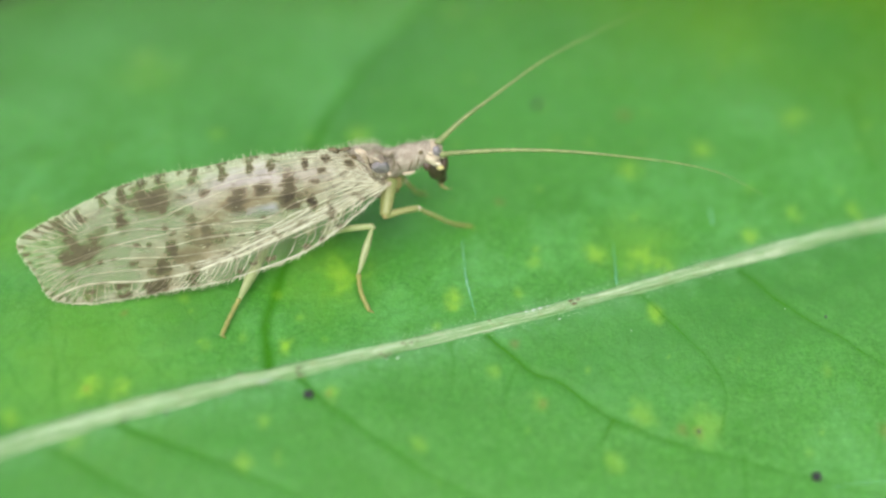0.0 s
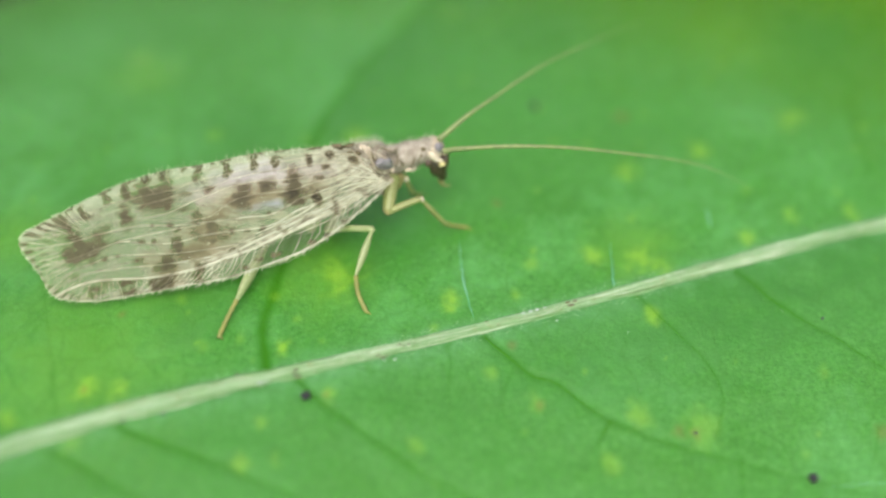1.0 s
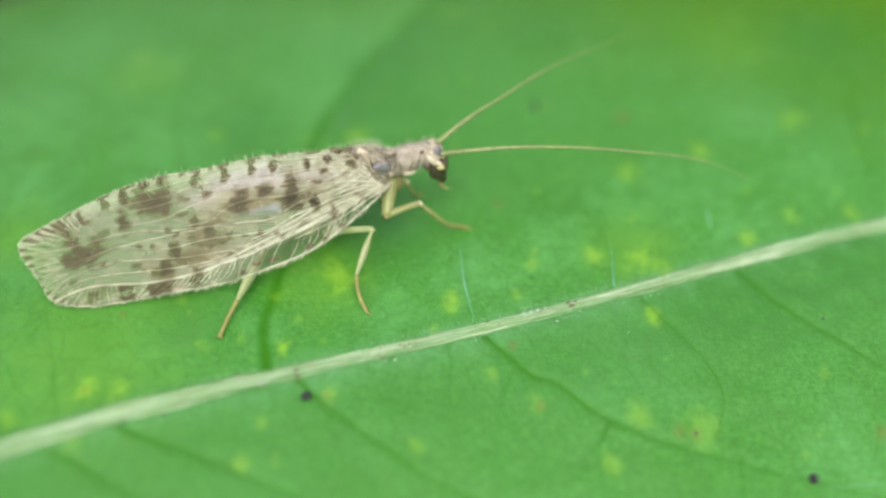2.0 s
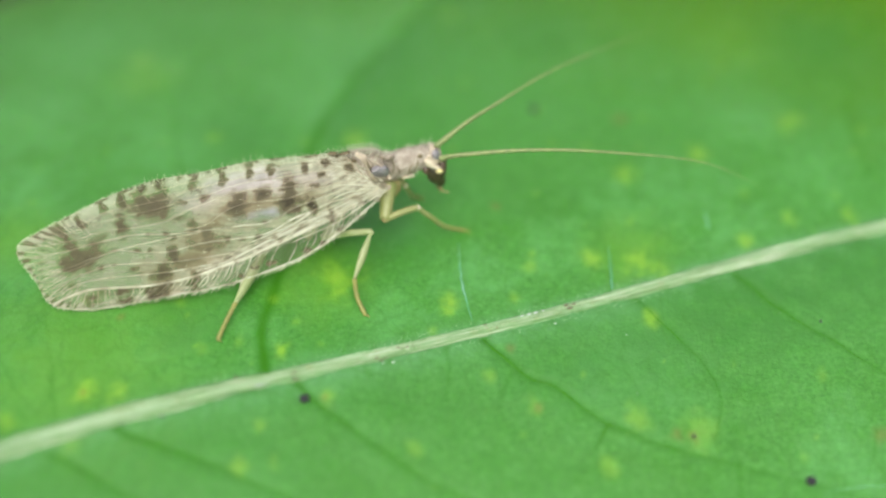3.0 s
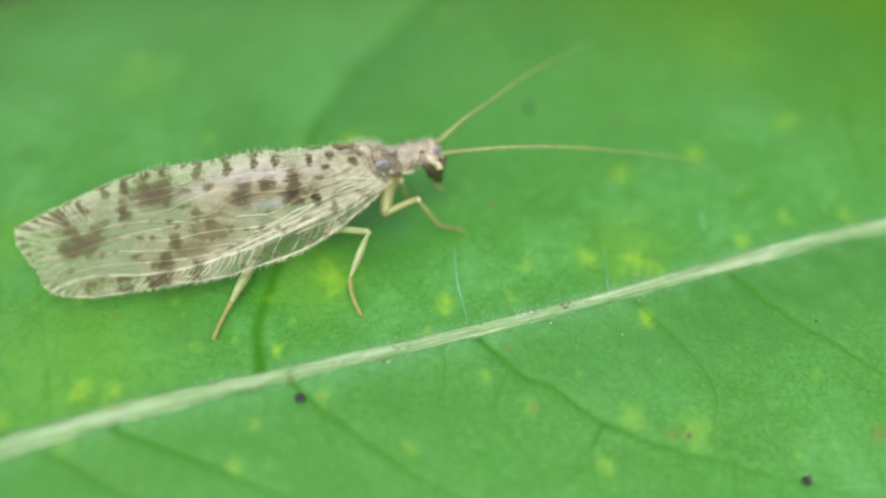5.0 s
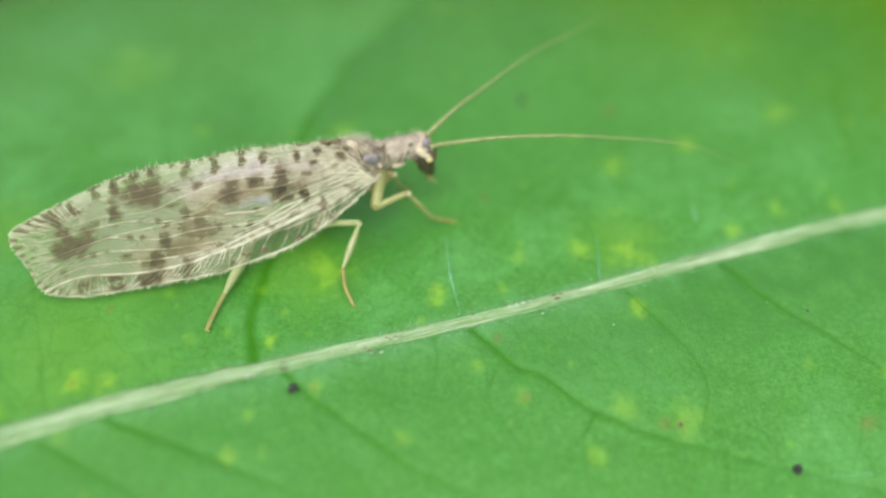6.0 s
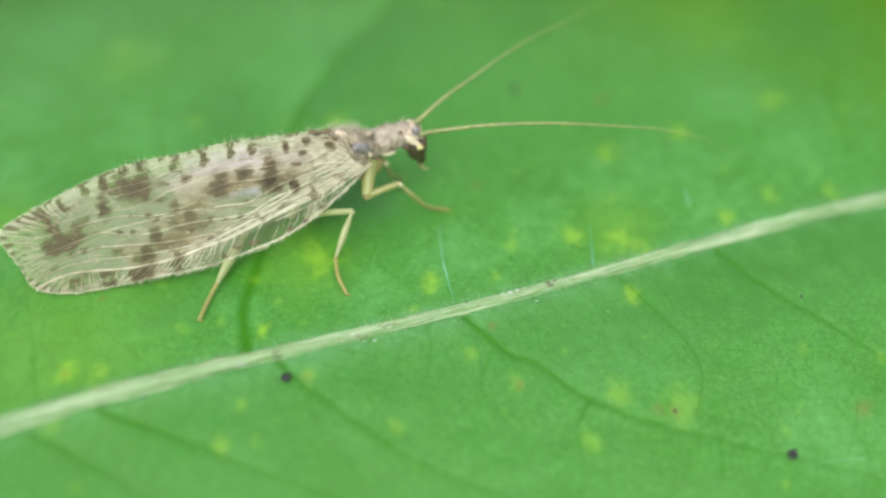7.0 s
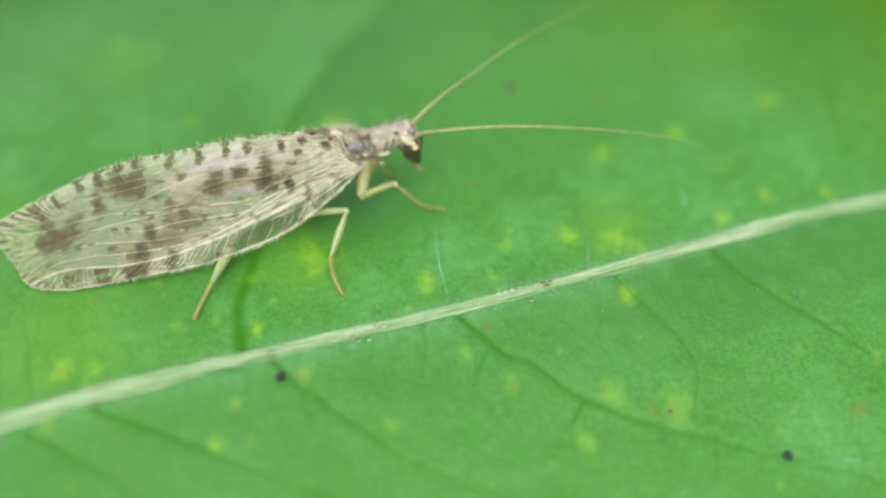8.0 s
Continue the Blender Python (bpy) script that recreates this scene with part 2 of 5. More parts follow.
def tube(bm, line, radii, sides=8, flat=1.0, cap=True, low=1.0):
    """A round tube along a line (mm); flat squeezes it sideways, low upwards."""
    rings, prev = [], None
    for i, p in enumerate(line):
        along = (line[min(i + 1, len(line) - 1)] - line[max(i - 1, 0)]).normalized()
        side = prev if prev is not None else (Vector((0, 0, 1)) if abs(along.z) < 0.9 else Vector((1, 0, 0)))
        side = (side - along * side.dot(along)).normalized()
        prev, other = side, along.cross(side)
        r = radii(i / (len(line) - 1)) if callable(radii) else radii
        rings.append([bm.verts.new((p + side * (r * low * math.cos(2 * math.pi * k / sides)) + other * (r * flat * math.sin(2 * math.pi * k / sides))) * MM) for k in range(sides)])
    for a, b in zip(rings, rings[1:]):
        for k in range(sides):
            bm.faces.new((a[k], a[(k + 1) % sides], b[(k + 1) % sides], b[k]))
    if cap:
        bm.faces.new(rings[0][::-1])
        bm.faces.new(rings[-1])
    return rings


def blob(bm, centre, size, turn=(0, 0, 0), rough=0.06, fine=3, pinch=0.0, seed=0.0):
    """An uneven rounded body (mm); pinch narrows its +x end."""
    m = Matrix.LocRotScale(None, Euler([radians(a) for a in turn]), None)
    made = bmesh.ops.create_icosphere(bm, subdivisions=fine, radius=1.0)
    for v in made["verts"]:
        d = v.co.copy()
        k = 1 + rough * noise.noise(d * 2.2 + Vector((seed, seed * 1.7, 3.1)))
        s = 1 - pinch * d.x
        q = Vector((d.x * size[0], d.y * size[1] * s, d.z * size[2] * s)) * k
        v.co = (m @ q + Vector(centre)) * MM
    return made["verts"]


def hair(bm, root, way, length, thick):
    """A tapering bristle of three sides."""
    way = way.normalized()
    side = way.orthogonal().normalized()
    other = way.cross(side)
    bend = Vector((0, 0, -0.12 * length))
    thick *= 1.25
    base = [bm.verts.new((root + (side * math.cos(a) + other * math.sin(a)) * thick) * MM) for a in (0, 2.1, 4.2)]
    mid = [bm.verts.new((root + way * length * 0.55 + (side * math.cos(a) + other * math.sin(a)) * thick * 0.7) * MM) for a in (0, 2.1, 4.2)]
    tip = bm.verts.new((root + way * length + bend) * MM)
    for k in range(3):
        j = (k + 1) % 3
        bm.faces.new((base[k], base[j], mid[j], mid[k]))
        bm.faces.new((mid[k], mid[j], tip))


def mesh_of(name, bm, material):
    bmesh.ops.recalc_face_normals(bm, faces=bm.faces)
    data = bpy.data.meshes.new(name)
    bm.to_mesh(data)
    bm.free()
    data.materials.append(material)
    data.shade_smooth()
    return data


def part(name, bm, material, parent=None, label="", kind=""):
    ob = new(name, mesh_of(name, bm, material))
    ob.parent = parent
    return tagged(ob, label=label, kind=kind)


# ---- the leaf ----
def ease(k):
    k = min(1.0, max(0.0, k))
    return k * k * (3 - 2 * k)


def rib_y(x):
    """The midrib's line over the plan."""
    c = np.clip(x, -8.5, 8.5)
    y = (((-0.0001324 * c + 0.0006094) * c + 0.0078336) * c + 0.3302022) * c + -2.2969774
    return y + np.where(x > 8.5, 0.270, 0.654 - 0.012 * (c - x)) * (x - c)


# side veins below the midrib, then those above it and the small forks
LOWER_VEINS = {
    "a": [(-6.38, -4.89), (-5.42, -5.33), (-4.75, -5.67), (-2.53, -6.82)],
    "b": [(-5.4, -4.35), (-4.2, -4.76), (-3.26, -5.1), (-2.24, -5.45), (0.13, -6.26)],
    "c": [(-2.58, -3.21), (-1.84, -3.9), (-0.88, -4.57), (-0.04, -5.06), (0.7, -5.36), (3.02, -6.29)],
    "d": [(0.7, -2.26), (1.32, -2.86), (2.09, -3.24), (2.84, -3.76), (3.97, -4.14), (4.92, -4.33), (7.86, -4.91)],
    "e": [(2.84, -3.76), (2.69, -3.98), (2.6, -4.24)],
    "f": [(3.4, -1.19), (3.96, -1.77), (4.51, -2.41), (4.84, -3.14), (4.65, -3.89)],
    "g": [(5.3, -0.58), (6.24, -1.37), (7.19, -1.98), (7.81, -2.44), (9.82, -3.92)],
}
UPPER_VEINS = {
    "h": [(-6.47, -4.05), (-6.64, -3.13), (-6.83, -2.4), (-7.8, 1.48)],
    "i": [(-3.04, -3.18), (-3.14, -2.27), (-3.06, -1.5), (-2.76, 0.37), (-2.5, 3.18), (-1.59, 5.78), (-0.3, 8.61), (1.14, 11.79)],
    "j": [(8.28, 2.17), (8.18, 4.19), (8.98, 6.58), (9.93, 9.43)],
    "k": [(-4.61, 0.52), (-5.46, 4.38), (-4.86, 7.33), (-4.27, 10.27)],
    "l": [(0.08, -2.41), (0.12, -2.88), (0.06, -3.48)],
    "m": [(5.04, -4.29), (5.0, -4.68), (5.03, -5.12)],
    "n": [(7.48, -3.53), (7.35, -4.01), (7.19, -4.53)],
    "o": [(1.18, -2.92), (1.05, -3.31), (1.01, -3.78)],
}
VEINS = {**LOWER_VEINS, **UPPER_VEINS}
VEIN_STRENGTH = {"a": 0.75, "b": 0.95, "c": 0.8, "d": 1.0, "e": 0.7, "f": 0.6, "g": 0.8, "h": 0.35, "i": 1.3, "j": 0.5, "k": 0.3, "l": 0.5, "m": 0.6, "n": 0.4, "o": 0.4}
VEIN_LINES = {k: np.array([(q.x + 0.05 * noise.noise(q * 2.1), q.y + 0.05 * noise.noise(q * 2.1 + Vector((9, 3, 1)))) for q in smooth_line([(a, b, 0) for a, b in v], 60)]) for k, v in VEINS.items()}


def vein_field(x, y, width, crisp=1.0):
    """How much of a lateral vein lies at a place, 0 to 1; crisp above 1 gives it a flat top and steep edges."""
    total = np.zeros(x.shape)
    for k, line in VEIN_LINES.items():
        for i, ((ax, ay), (bx, by)) in enumerate(zip(line, line[1:])):
            w = width * (2.6 if k == "i" else 1.25 - 0.6 * i / 58 if k in UPPER_VEINS else 1.75 - 1.2 * (i / 58) ** 0.6)
            m = (x > min(ax, bx) - 3 * w) & (x < max(ax, bx) + 3 * w) & (y > min(ay, by) - 3 * w) & (y < max(ay, by) + 3 * w)
            if not m.any():
                continue
            px, py, dx, dy = x[m] - ax, y[m] - ay, bx - ax, by - ay
            f = np.clip((px * dx + py * dy) / (dx * dx + dy * dy), 0, 1)
            near = ((px - f * dx) ** 2 + (py - f * dy) ** 2) / w ** 2
            total[m] = np.maximum(total[m], VEIN_STRENGTH[k] * (0.88 - 0.45 * i / 58) * np.exp(-near ** crisp))
    return total


def leaf_z(x, y, field=None):
    """The leaf's height (mm): a valley at the midrib, sunken veins, drooping sides."""
    w = (y - rib_y(x)) * 0.955
    z = np.where(w > 0, 0.25 * (1 - np.exp(-(w / 1.7) ** 2)), -0.28 * (np.sqrt(w * w + 0.25) - 0.5)) - 0.016 * np.maximum(np.abs(w) - 5, 0) ** 2 * np.where(w > 0, 1.0, 0.5)
    z = z - 0.0012 * np.maximum(np.abs(x) - 11, 0) ** 2
    z = z + 0.02 * np.sin(1.9 * x + 0.7 * y) * np.sin(1.3 * y - 0.5 * x) * np.minimum(np.abs(w), 1)
    return z - 0.022 * (vein_field(x, y, 0.09) if field is None else field)


def on_leaf(x, y, lift=0.0):
    return Vector((x, y, float(leaf_z(np.array([float(x)]), np.array([float(y)]))[0]) + lift))


# place and radius (mm) of the pale, chlorotic flecks
FLECKS = [(0.11, -1.4, 0.25), (3.68, -0.33, 0.31), (2.77, -0.29, 0.21), (3.72, -1.65, 0.17), (-2.78, -2.53, 0.19), (-6.03, -3.58, 0.23), (-5.48, -3.56, 0.19),
    (4.39, -3.75, 0.35), (3.33, -3.62, 0.25), (-1.95, -3.56, 0.15), (1.6, -3.48, 0.17), (6.51, 0.92, 0.19), (7.7, 1.03, 0.21), (5.03, 2.64, 0.25),
    (3.55, 2.03, 0.25), (5.63, 0.31, 0.19), (-1.87, -0.87, 0.35), (-1.72, 3.08, 0.23), (-4.51, 3.12, 0.19), (-6.46, 6.41, 0.31), (0.2, 7.97, 0.27),
    (-7.22, -4.27, 0.17), (6.7, -2.57, 0.14), (2.79, -4.53, 0.19), (-3.32, -4.9, 0.15), (-0.46, -4.44, 0.15), (0.83, -3.0, 0.14), (6.95, 3.63, 0.25),
    (-6.14, -4.66, 0.17), (1.6, -0.48, 0.14), (1.27, -1.23, 0.12)]
SCORCH = [(3.99, -3.89, 0.1), (4.28, -3.9, 0.1), (1.0, 1.03, 0.09), (7.59, -3.63, 0.15), (1.19, -2.42, 0.08), (-5.63, -1.91, 0.07), (-6.05, -3.58, 0.07), (1.64, -3.54, 0.08), (-1.99, -3.56, 0.06), (3.57, 3.71, 0.14)]
# patches where the sky's sheen is painted into the blade's colour
SKY_SHEEN = [(-1.39, 7.01, 1.15), (-2.1, 4.15, 0.62), (0.57, -0.85, 0.83), (-2.16, -3.02, 0.62), (-0.84, -1.82, 0.83), (-7.58, -0.72, 1.15), (3.39, -2.71, 1.35),
    (-4.2, -1.93, 0.73), (2.25, 0.03, 0.83), (5.01, 1.44, 0.94), (-5.36, 2.76, 1.15), (7.09, -4.03, 1.04), (-6.43, -2.76, 0.73), (-3.11, -2.02, 0.52),
    (-7.85, 7.24, 1.46), (-0.67, 0.38, 0.52), (5.45, 0.59, 0.94), (3.36, 0.93, 0.83), (7.28, 2.13, 0.83),
    (-2.27, 7.35, 1.4), (-8.44, 4.2, 1.5), (-7.87, 1.37, 1.2), (6.19, 3.81, 1.1), (5.99, 5.76, 0.9), (-6.26, 5.86, 0.9), (-7.01, -2.79, 1.4), (-5.19, -2.71, 1.2), (4.27, 1.56, 0.8)]

# yellower patches of the blade
LIME = [(-6.21, -2.99, 2.0), (-2.28, -0.81, 1.1), (-4.82, -1.69, 0.9), (-6.22, 5.6, 0.8), (3.49, -0.06, 0.9), (6.22, 6.62, 1.2), (-7.83, 0.05, 0.9)]
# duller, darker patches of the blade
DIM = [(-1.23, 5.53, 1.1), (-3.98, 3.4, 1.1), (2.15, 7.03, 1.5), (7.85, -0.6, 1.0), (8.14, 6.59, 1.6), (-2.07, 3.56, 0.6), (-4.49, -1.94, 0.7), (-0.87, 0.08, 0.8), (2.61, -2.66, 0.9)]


def rib_frame(x):
    """Centre, sideways direction, half-width (mm) and groove's angle of the midrib."""
    slope = float(rib_y(np.array([x + 0.01]))[0] - rib_y(np.array([x - 0.01]))[0]) / 0.02
    nrm = Vector((-slope, 1, 0)).normalized()
    wide = float(np.interp(x, (-46, -20, -7.3, -4, -2, 0, 2, 4, 8, 20, 35), (0.50, 0.40, 0.21, 0.174, 0.15, 0.132, 0.128, 0.14, 0.165, 0.13, 0.05)))
    wide *= 1 + 0.05 * noise.noise(Vector((x * 1.4, 1, 2)))
    y = float(rib_y(np.array([x]))[0])
    zc = float(leaf_z(np.array([x]), np.array([y]))[0]) if x > -32 else -0.53 - 0.004 * (x + 32) ** 2
    centre = Vector((x, y, zc - 0.02)) + nrm * 0.02 * math.exp(-((x - 1.2) / 3.2) ** 2)
    return centre, nrm, wide, 148 + 10 * noise.noise(Vector((x * 0.8, 4, 1)))


def rib_skin(x, a, groove, centre, nrm, wide):
    """A place on the midrib's uneven surface."""
    c, s = math.cos(a), math.sin(a)
    r = 1 - 0.22 * groove + 0.16 * noise.noise(Vector((x * 0.9, 2.6 * c, 2.6 * s + 7))) + 0.20 * noise.noise(Vector((x * 1.6, 3.6 * c, 3.6 * s))) + 0.07 * noise.noise(Vector((x * 9, 4 * c, 4 * s)))
    return centre + nrm * (wide * r * c) + Vector((0, 0, 0.62 * wide * r * s))


def build_leaf():
    leaf = new("leaf")
    tagged(leaf, label="broad fresh green leaf with a pale midrib and yellow flecks", category="leaf")
    xs = np.concatenate([np.linspace(-32, -9.6, 40)[:-1], np.linspace(-9.6, 9.8, 440), np.linspace(9.8, 36, 44)[1:]])
    core = np.linspace(-0.40, 0.56, 380)
    cs = np.concatenate([np.linspace(-1, -0.40, 26)[:-1], core, np.linspace(0.56, 1, 22)[1:]])
    gx, gc = np.meshgrid(xs, cs, indexing="ij")
    f = np.clip((gx + 32) / 68, 0, 1)
    half = 21.0 * np.sin(np.pi * f ** 0.9) ** 0.7 + 0.05
    gy = rib_y(gx) + gc * half / 0.955
    field = vein_field(gx, gy, 0.09)
    gz = leaf_z(gx, gy, field)
    nx, ny = gx.shape
    idx = np.arange(nx * ny).reshape(nx, ny)
    faces = np.stack([idx[:-1, :-1], idx[1:, :-1], idx[1:, 1:], idx[:-1, 1:]], -1).reshape(-1, 4)
    data = bpy.data.meshes.new("blade")
    data.from_pydata((np.stack([gx, gy, gz], -1).reshape(-1, 3) * MM).tolist(), [], faces.tolist())
    wob = np.array([noise.noise(Vector((a * 2.6, b * 2.6, 4))) for a, b in zip(gx.ravel(), gy.ravel())]).reshape(nx, ny)
    wob2 = np.array([noise.noise(Vector((a * 7, b * 7, 9))) for a, b in zip(gx.ravel(), gy.ravel())]).reshape(nx, ny)
    pale, brown = np.zeros_like(gx), np.zeros_like(gx)
    rng = np.random.default_rng(4)
    small = [(a, b, r) for a, b, r in zip(rng.uniform(-10, 10, 130), rng.uniform(-6, 8, 130), rng.uniform(0.03, 0.12, 130))]
    for k, (a, b, r) in enumerate(FLECKS + small):
        d = np.hypot((gx - a) * (1.5 if k in (0, 4) else 1.0), (gy - b) * 0.85) / r
        pale = np.maximum(pale, np.clip(1.2 - d + 0.6 * wob + 0.6 * wob2, 0, 1) ** 1.2 * ((0.85 if k in (0, 4) else 0.64 if k < 7 or 10 < k < 18 else (0.46, 0.32, 0.38)[k % 3]) if k < len(FLECKS) else (0.22, 0.40, 0.30)[k % 3]))
    sky_sheen = np.zeros_like(gx)
    for a, b, r in SKY_SHEEN:
        sky_sheen = np.maximum(sky_sheen, np.clip(1.2 - np.hypot(gx - a, gy - b) / r + 0.9 * wob + 0.4 * wob2, 0, 1) * 0.5)
    # the blade yellows towards the tip and the edges
    olive = np.clip((0.5 * gx + 0.62 * np.maximum(gy - rib_y(gx), 0) - 5.0 + 1.2 * wob) / 4.0, 0, 1) * 1.0
    # shade of the trough below the midrib, painted in as darker green
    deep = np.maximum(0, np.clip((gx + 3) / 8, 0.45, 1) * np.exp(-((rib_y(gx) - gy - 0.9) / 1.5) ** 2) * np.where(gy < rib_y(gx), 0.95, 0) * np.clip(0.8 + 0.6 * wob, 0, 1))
    # the blade's tilt at the long side vein: its lit and shaded sides painted on
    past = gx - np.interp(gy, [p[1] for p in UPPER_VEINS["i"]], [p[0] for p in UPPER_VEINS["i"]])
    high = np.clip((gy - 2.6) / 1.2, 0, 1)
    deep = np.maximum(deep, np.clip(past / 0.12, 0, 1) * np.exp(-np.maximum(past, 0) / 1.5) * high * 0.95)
    sky_sheen = np.maximum(sky_sheen, np.clip(-past / 0.12, 0, 1) * np.exp(np.minimum(past, 0) / 1.1) * high * 0.75)
    lime = np.zeros_like(gx)
    for a, b, r in LIME:
        lime = np.maximum(lime, np.clip(1.3 - np.hypot(gx - a, gy - b) / r + 0.5 * wob + 0.3 * wob2, 0, 1) * 0.6)
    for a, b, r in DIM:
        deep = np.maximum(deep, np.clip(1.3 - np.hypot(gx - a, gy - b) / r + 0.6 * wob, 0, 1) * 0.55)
    for a, b, r in SCORCH:
        brown = np.maximum(brown, np.clip(1.4 - np.hypot(gx - a, gy - b) / r + 0.7 * wob2, 0, 1) * 0.36)
    for name, values in (("vein", np.clip(vein_field(gx, gy, 0.046, 1.3) * 0.8, 0, 1)), ("pale", pale), ("brown", brown), ("halo", np.exp(-((gy - rib_y(gx)) / np.where(gy < rib_y(gx), 0.48, 0.24)) ** 2)), ("sky_sheen", sky_sheen), ("olive", olive), ("lime", lime), ("deep", deep)):
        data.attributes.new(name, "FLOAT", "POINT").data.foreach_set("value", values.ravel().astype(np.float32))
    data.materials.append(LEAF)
    data.shade_smooth()
    blade = new("blade", data)
    blade.parent = leaf
    thick = blade.modifiers.new("thickness", "SOLIDIFY")
    thick.thickness, thick.offset = 0.22 * MM, -1
    # midrib of two strands with a groove between them, and a stalk
    line_x = np.concatenate([np.linspace(-46, -9.2, 40)[:-1], np.linspace(-9.2, 9.2, 420), np.linspace(9.2, 35, 40)[1:]])
    bm = bmesh.new()
    around, rings = 44, []
    lay, dip, brim = bm.verts.layers.float_vector.new("along"), bm.verts.layers.float.new("groove"), bm.verts.layers.float.new("brim")
    for x in line_x:
        centre, nrm, wide, groove_at = rib_frame(x)
        ring = []
        for k in range(around):
            a = 2 * math.pi * k / around
            groove = math.exp(-((math.degrees(a) - groove_at) / 15) ** 2) * (0.65 + 0.5 * noise.noise(Vector((x * 0.7, 9, 3))))
            v = bm.verts.new(rib_skin(x, a, groove, centre, nrm, wide) * MM)
            v[lay] = (x * 0.9, 2.6 * math.cos(a), 2.6 * math.sin(a))
            v[dip] = max(0, groove)
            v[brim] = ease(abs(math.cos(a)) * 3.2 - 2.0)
            ring.append(v)
        rings.append(ring)
    for a, b in zip(rings, rings[1:]):
        for k in range(around):
            bm.faces.new((a[k], a[(k + 1) % around], b[(k + 1) % around], b[k]))
    bm.faces.new(rings[0][::-1])
    bm.faces.new(rings[-1])
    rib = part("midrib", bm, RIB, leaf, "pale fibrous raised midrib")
    # fine fibres that run along the midrib and fray at its lower edge
    rnd = random.Random(21)
    for k in range(110):
        start, length, a0 = rnd.uniform(-9, 8), rnd.uniform(0.6, 2.6), radians(rnd.uniform(60, 188))
        swing, size = rnd.uniform(-0.35, 0.35), rnd.uniform(0.006, 0.012)
        pts = []
        for f in np.linspace(0, 1, 14):
            x = start + length * f
            pts.append(rib_skin(x, a0 + swing * (f - 0.5) + 0.10 * noise.noise(Vector((x * 2.2, k, 0))), 0, *rib_frame(x)[:3]))
        bm = bmesh.new()
        tube(bm, pts, lambda f: size * (0.25 + 0.75 * math.sin(math.pi * f)) * (1 + 0.3 * math.sin(f * 23 + k)), 5)
        part("fibre", bm, (FIBRE, FIBRE, DOWN, STRAND)[k % 4], rib)
    # lateral veins lying in their grooves
    for k, line in VEIN_LINES.items():
        bm = bmesh.new()
        pts = [on_leaf(a, b, 0.001) for a, b in line]
        tube(bm, pts, lambda f: (0.004 if k in UPPER_VEINS else 0.013) * VEIN_STRENGTH[k] * (1 - 0.5 * f) * (1 + 0.45 * math.sin(f * 31 + ord(k)) * math.sin(f * 13)), 8, 1.0, True, 0.3)
        part("lateral_vein", bm, LATERAL, leaf, "dark green sunken side vein")
    # short down along both edges of the midrib
    bm = bmesh.new()
    rnd = random.Random(5)
    roots = np.array([(rnd.uniform(-8.5, 9), rnd.choice((-1, -1, 1)), rnd.uniform(0.08, 0.26)) for _ in range(1500)])
    root_y = rib_y(roots[:, 0]) + roots[:, 1] * roots[:, 2]
    for x, side, y, z in zip(roots[:, 0], roots[:, 1], root_y, leaf_z(roots[:, 0], root_y)):
        hair(bm, Vector((x, y, z + 0.02)), Vector((rnd.uniform(-0.6, 0.9), side * rnd.uniform(0.2, 1), rnd.uniform(0.1, 0.8))), rnd.uniform(0.03, 0.085), 0.0028)
    part("down", bm, DOWN, rib, "short pale down on the midrib", "stuff")
    return leaf


# ---- small things on the leaf ----
def speck(name, x, y, size, seed, label, material=FRASS):
    bm = bmesh.new()
    blob(bm, (0, 0, size * 0.55), (size, size * 0.9, size * 0.75), (0, 0, seed * 40), 0.35, 3, 0, seed)
    ob = part(name, bm, material)
    ob.location = on_leaf(x, y) * MM
    return tagged(ob, label=label, category="speck", group="specks on the leaf")


def silk_thread(points, seed):
    bm = bmesh.new()
    rnd = random.Random(seed)
    line = [on_leaf(p.x + rnd.uniform(-0.01, 0.01), p.y, 0.015) for p in smooth_line([(a, b, 0) for a, b in points], 24)]
    tube(bm, line, lambda f: (0.002, 0.004)[seed != 3] + (0.011, 0.030, 0.014, 0.003)[seed] * (math.sin(2.6 * f + 0.35 + seed) ** 2 if seed == 0 else 0.5) * f, 6)
    return tagged(part("silk_thread", bm, FAINT if seed == 1 else SILK), label="fine pale silk thread lying on the leaf", category="thread", group="silk threads")


def glint(x, dy, size, seed, name="glassy_grain", material=GRAIN, label="tiny glassy grain stuck on the leaf midrib"):
    bm = bmesh.new()
    y = float(rib_y(np.array([x]))[0]) + dy
    blob(bm, (0, 0, 0), (size * 2.2, size, size * 0.8), (0, 0, 16), 0.3, 2, 0, seed)
    ob = part(name, bm, material)
    ob.location = Vector((x, y, float(leaf_z(np.array([x]), np.array([y]))[0]) + 0.11 - abs(dy) * 0.3)) * MM
    return tagged(ob, label=label, category="grain", group="grains on the midrib")


# ---- the lacewing ----
BASE = Vector((-1.0, -0.55, 0.0))  # under the body, on the leaf
PIVOT = Vector((-1.35, 0.53, 1.55))
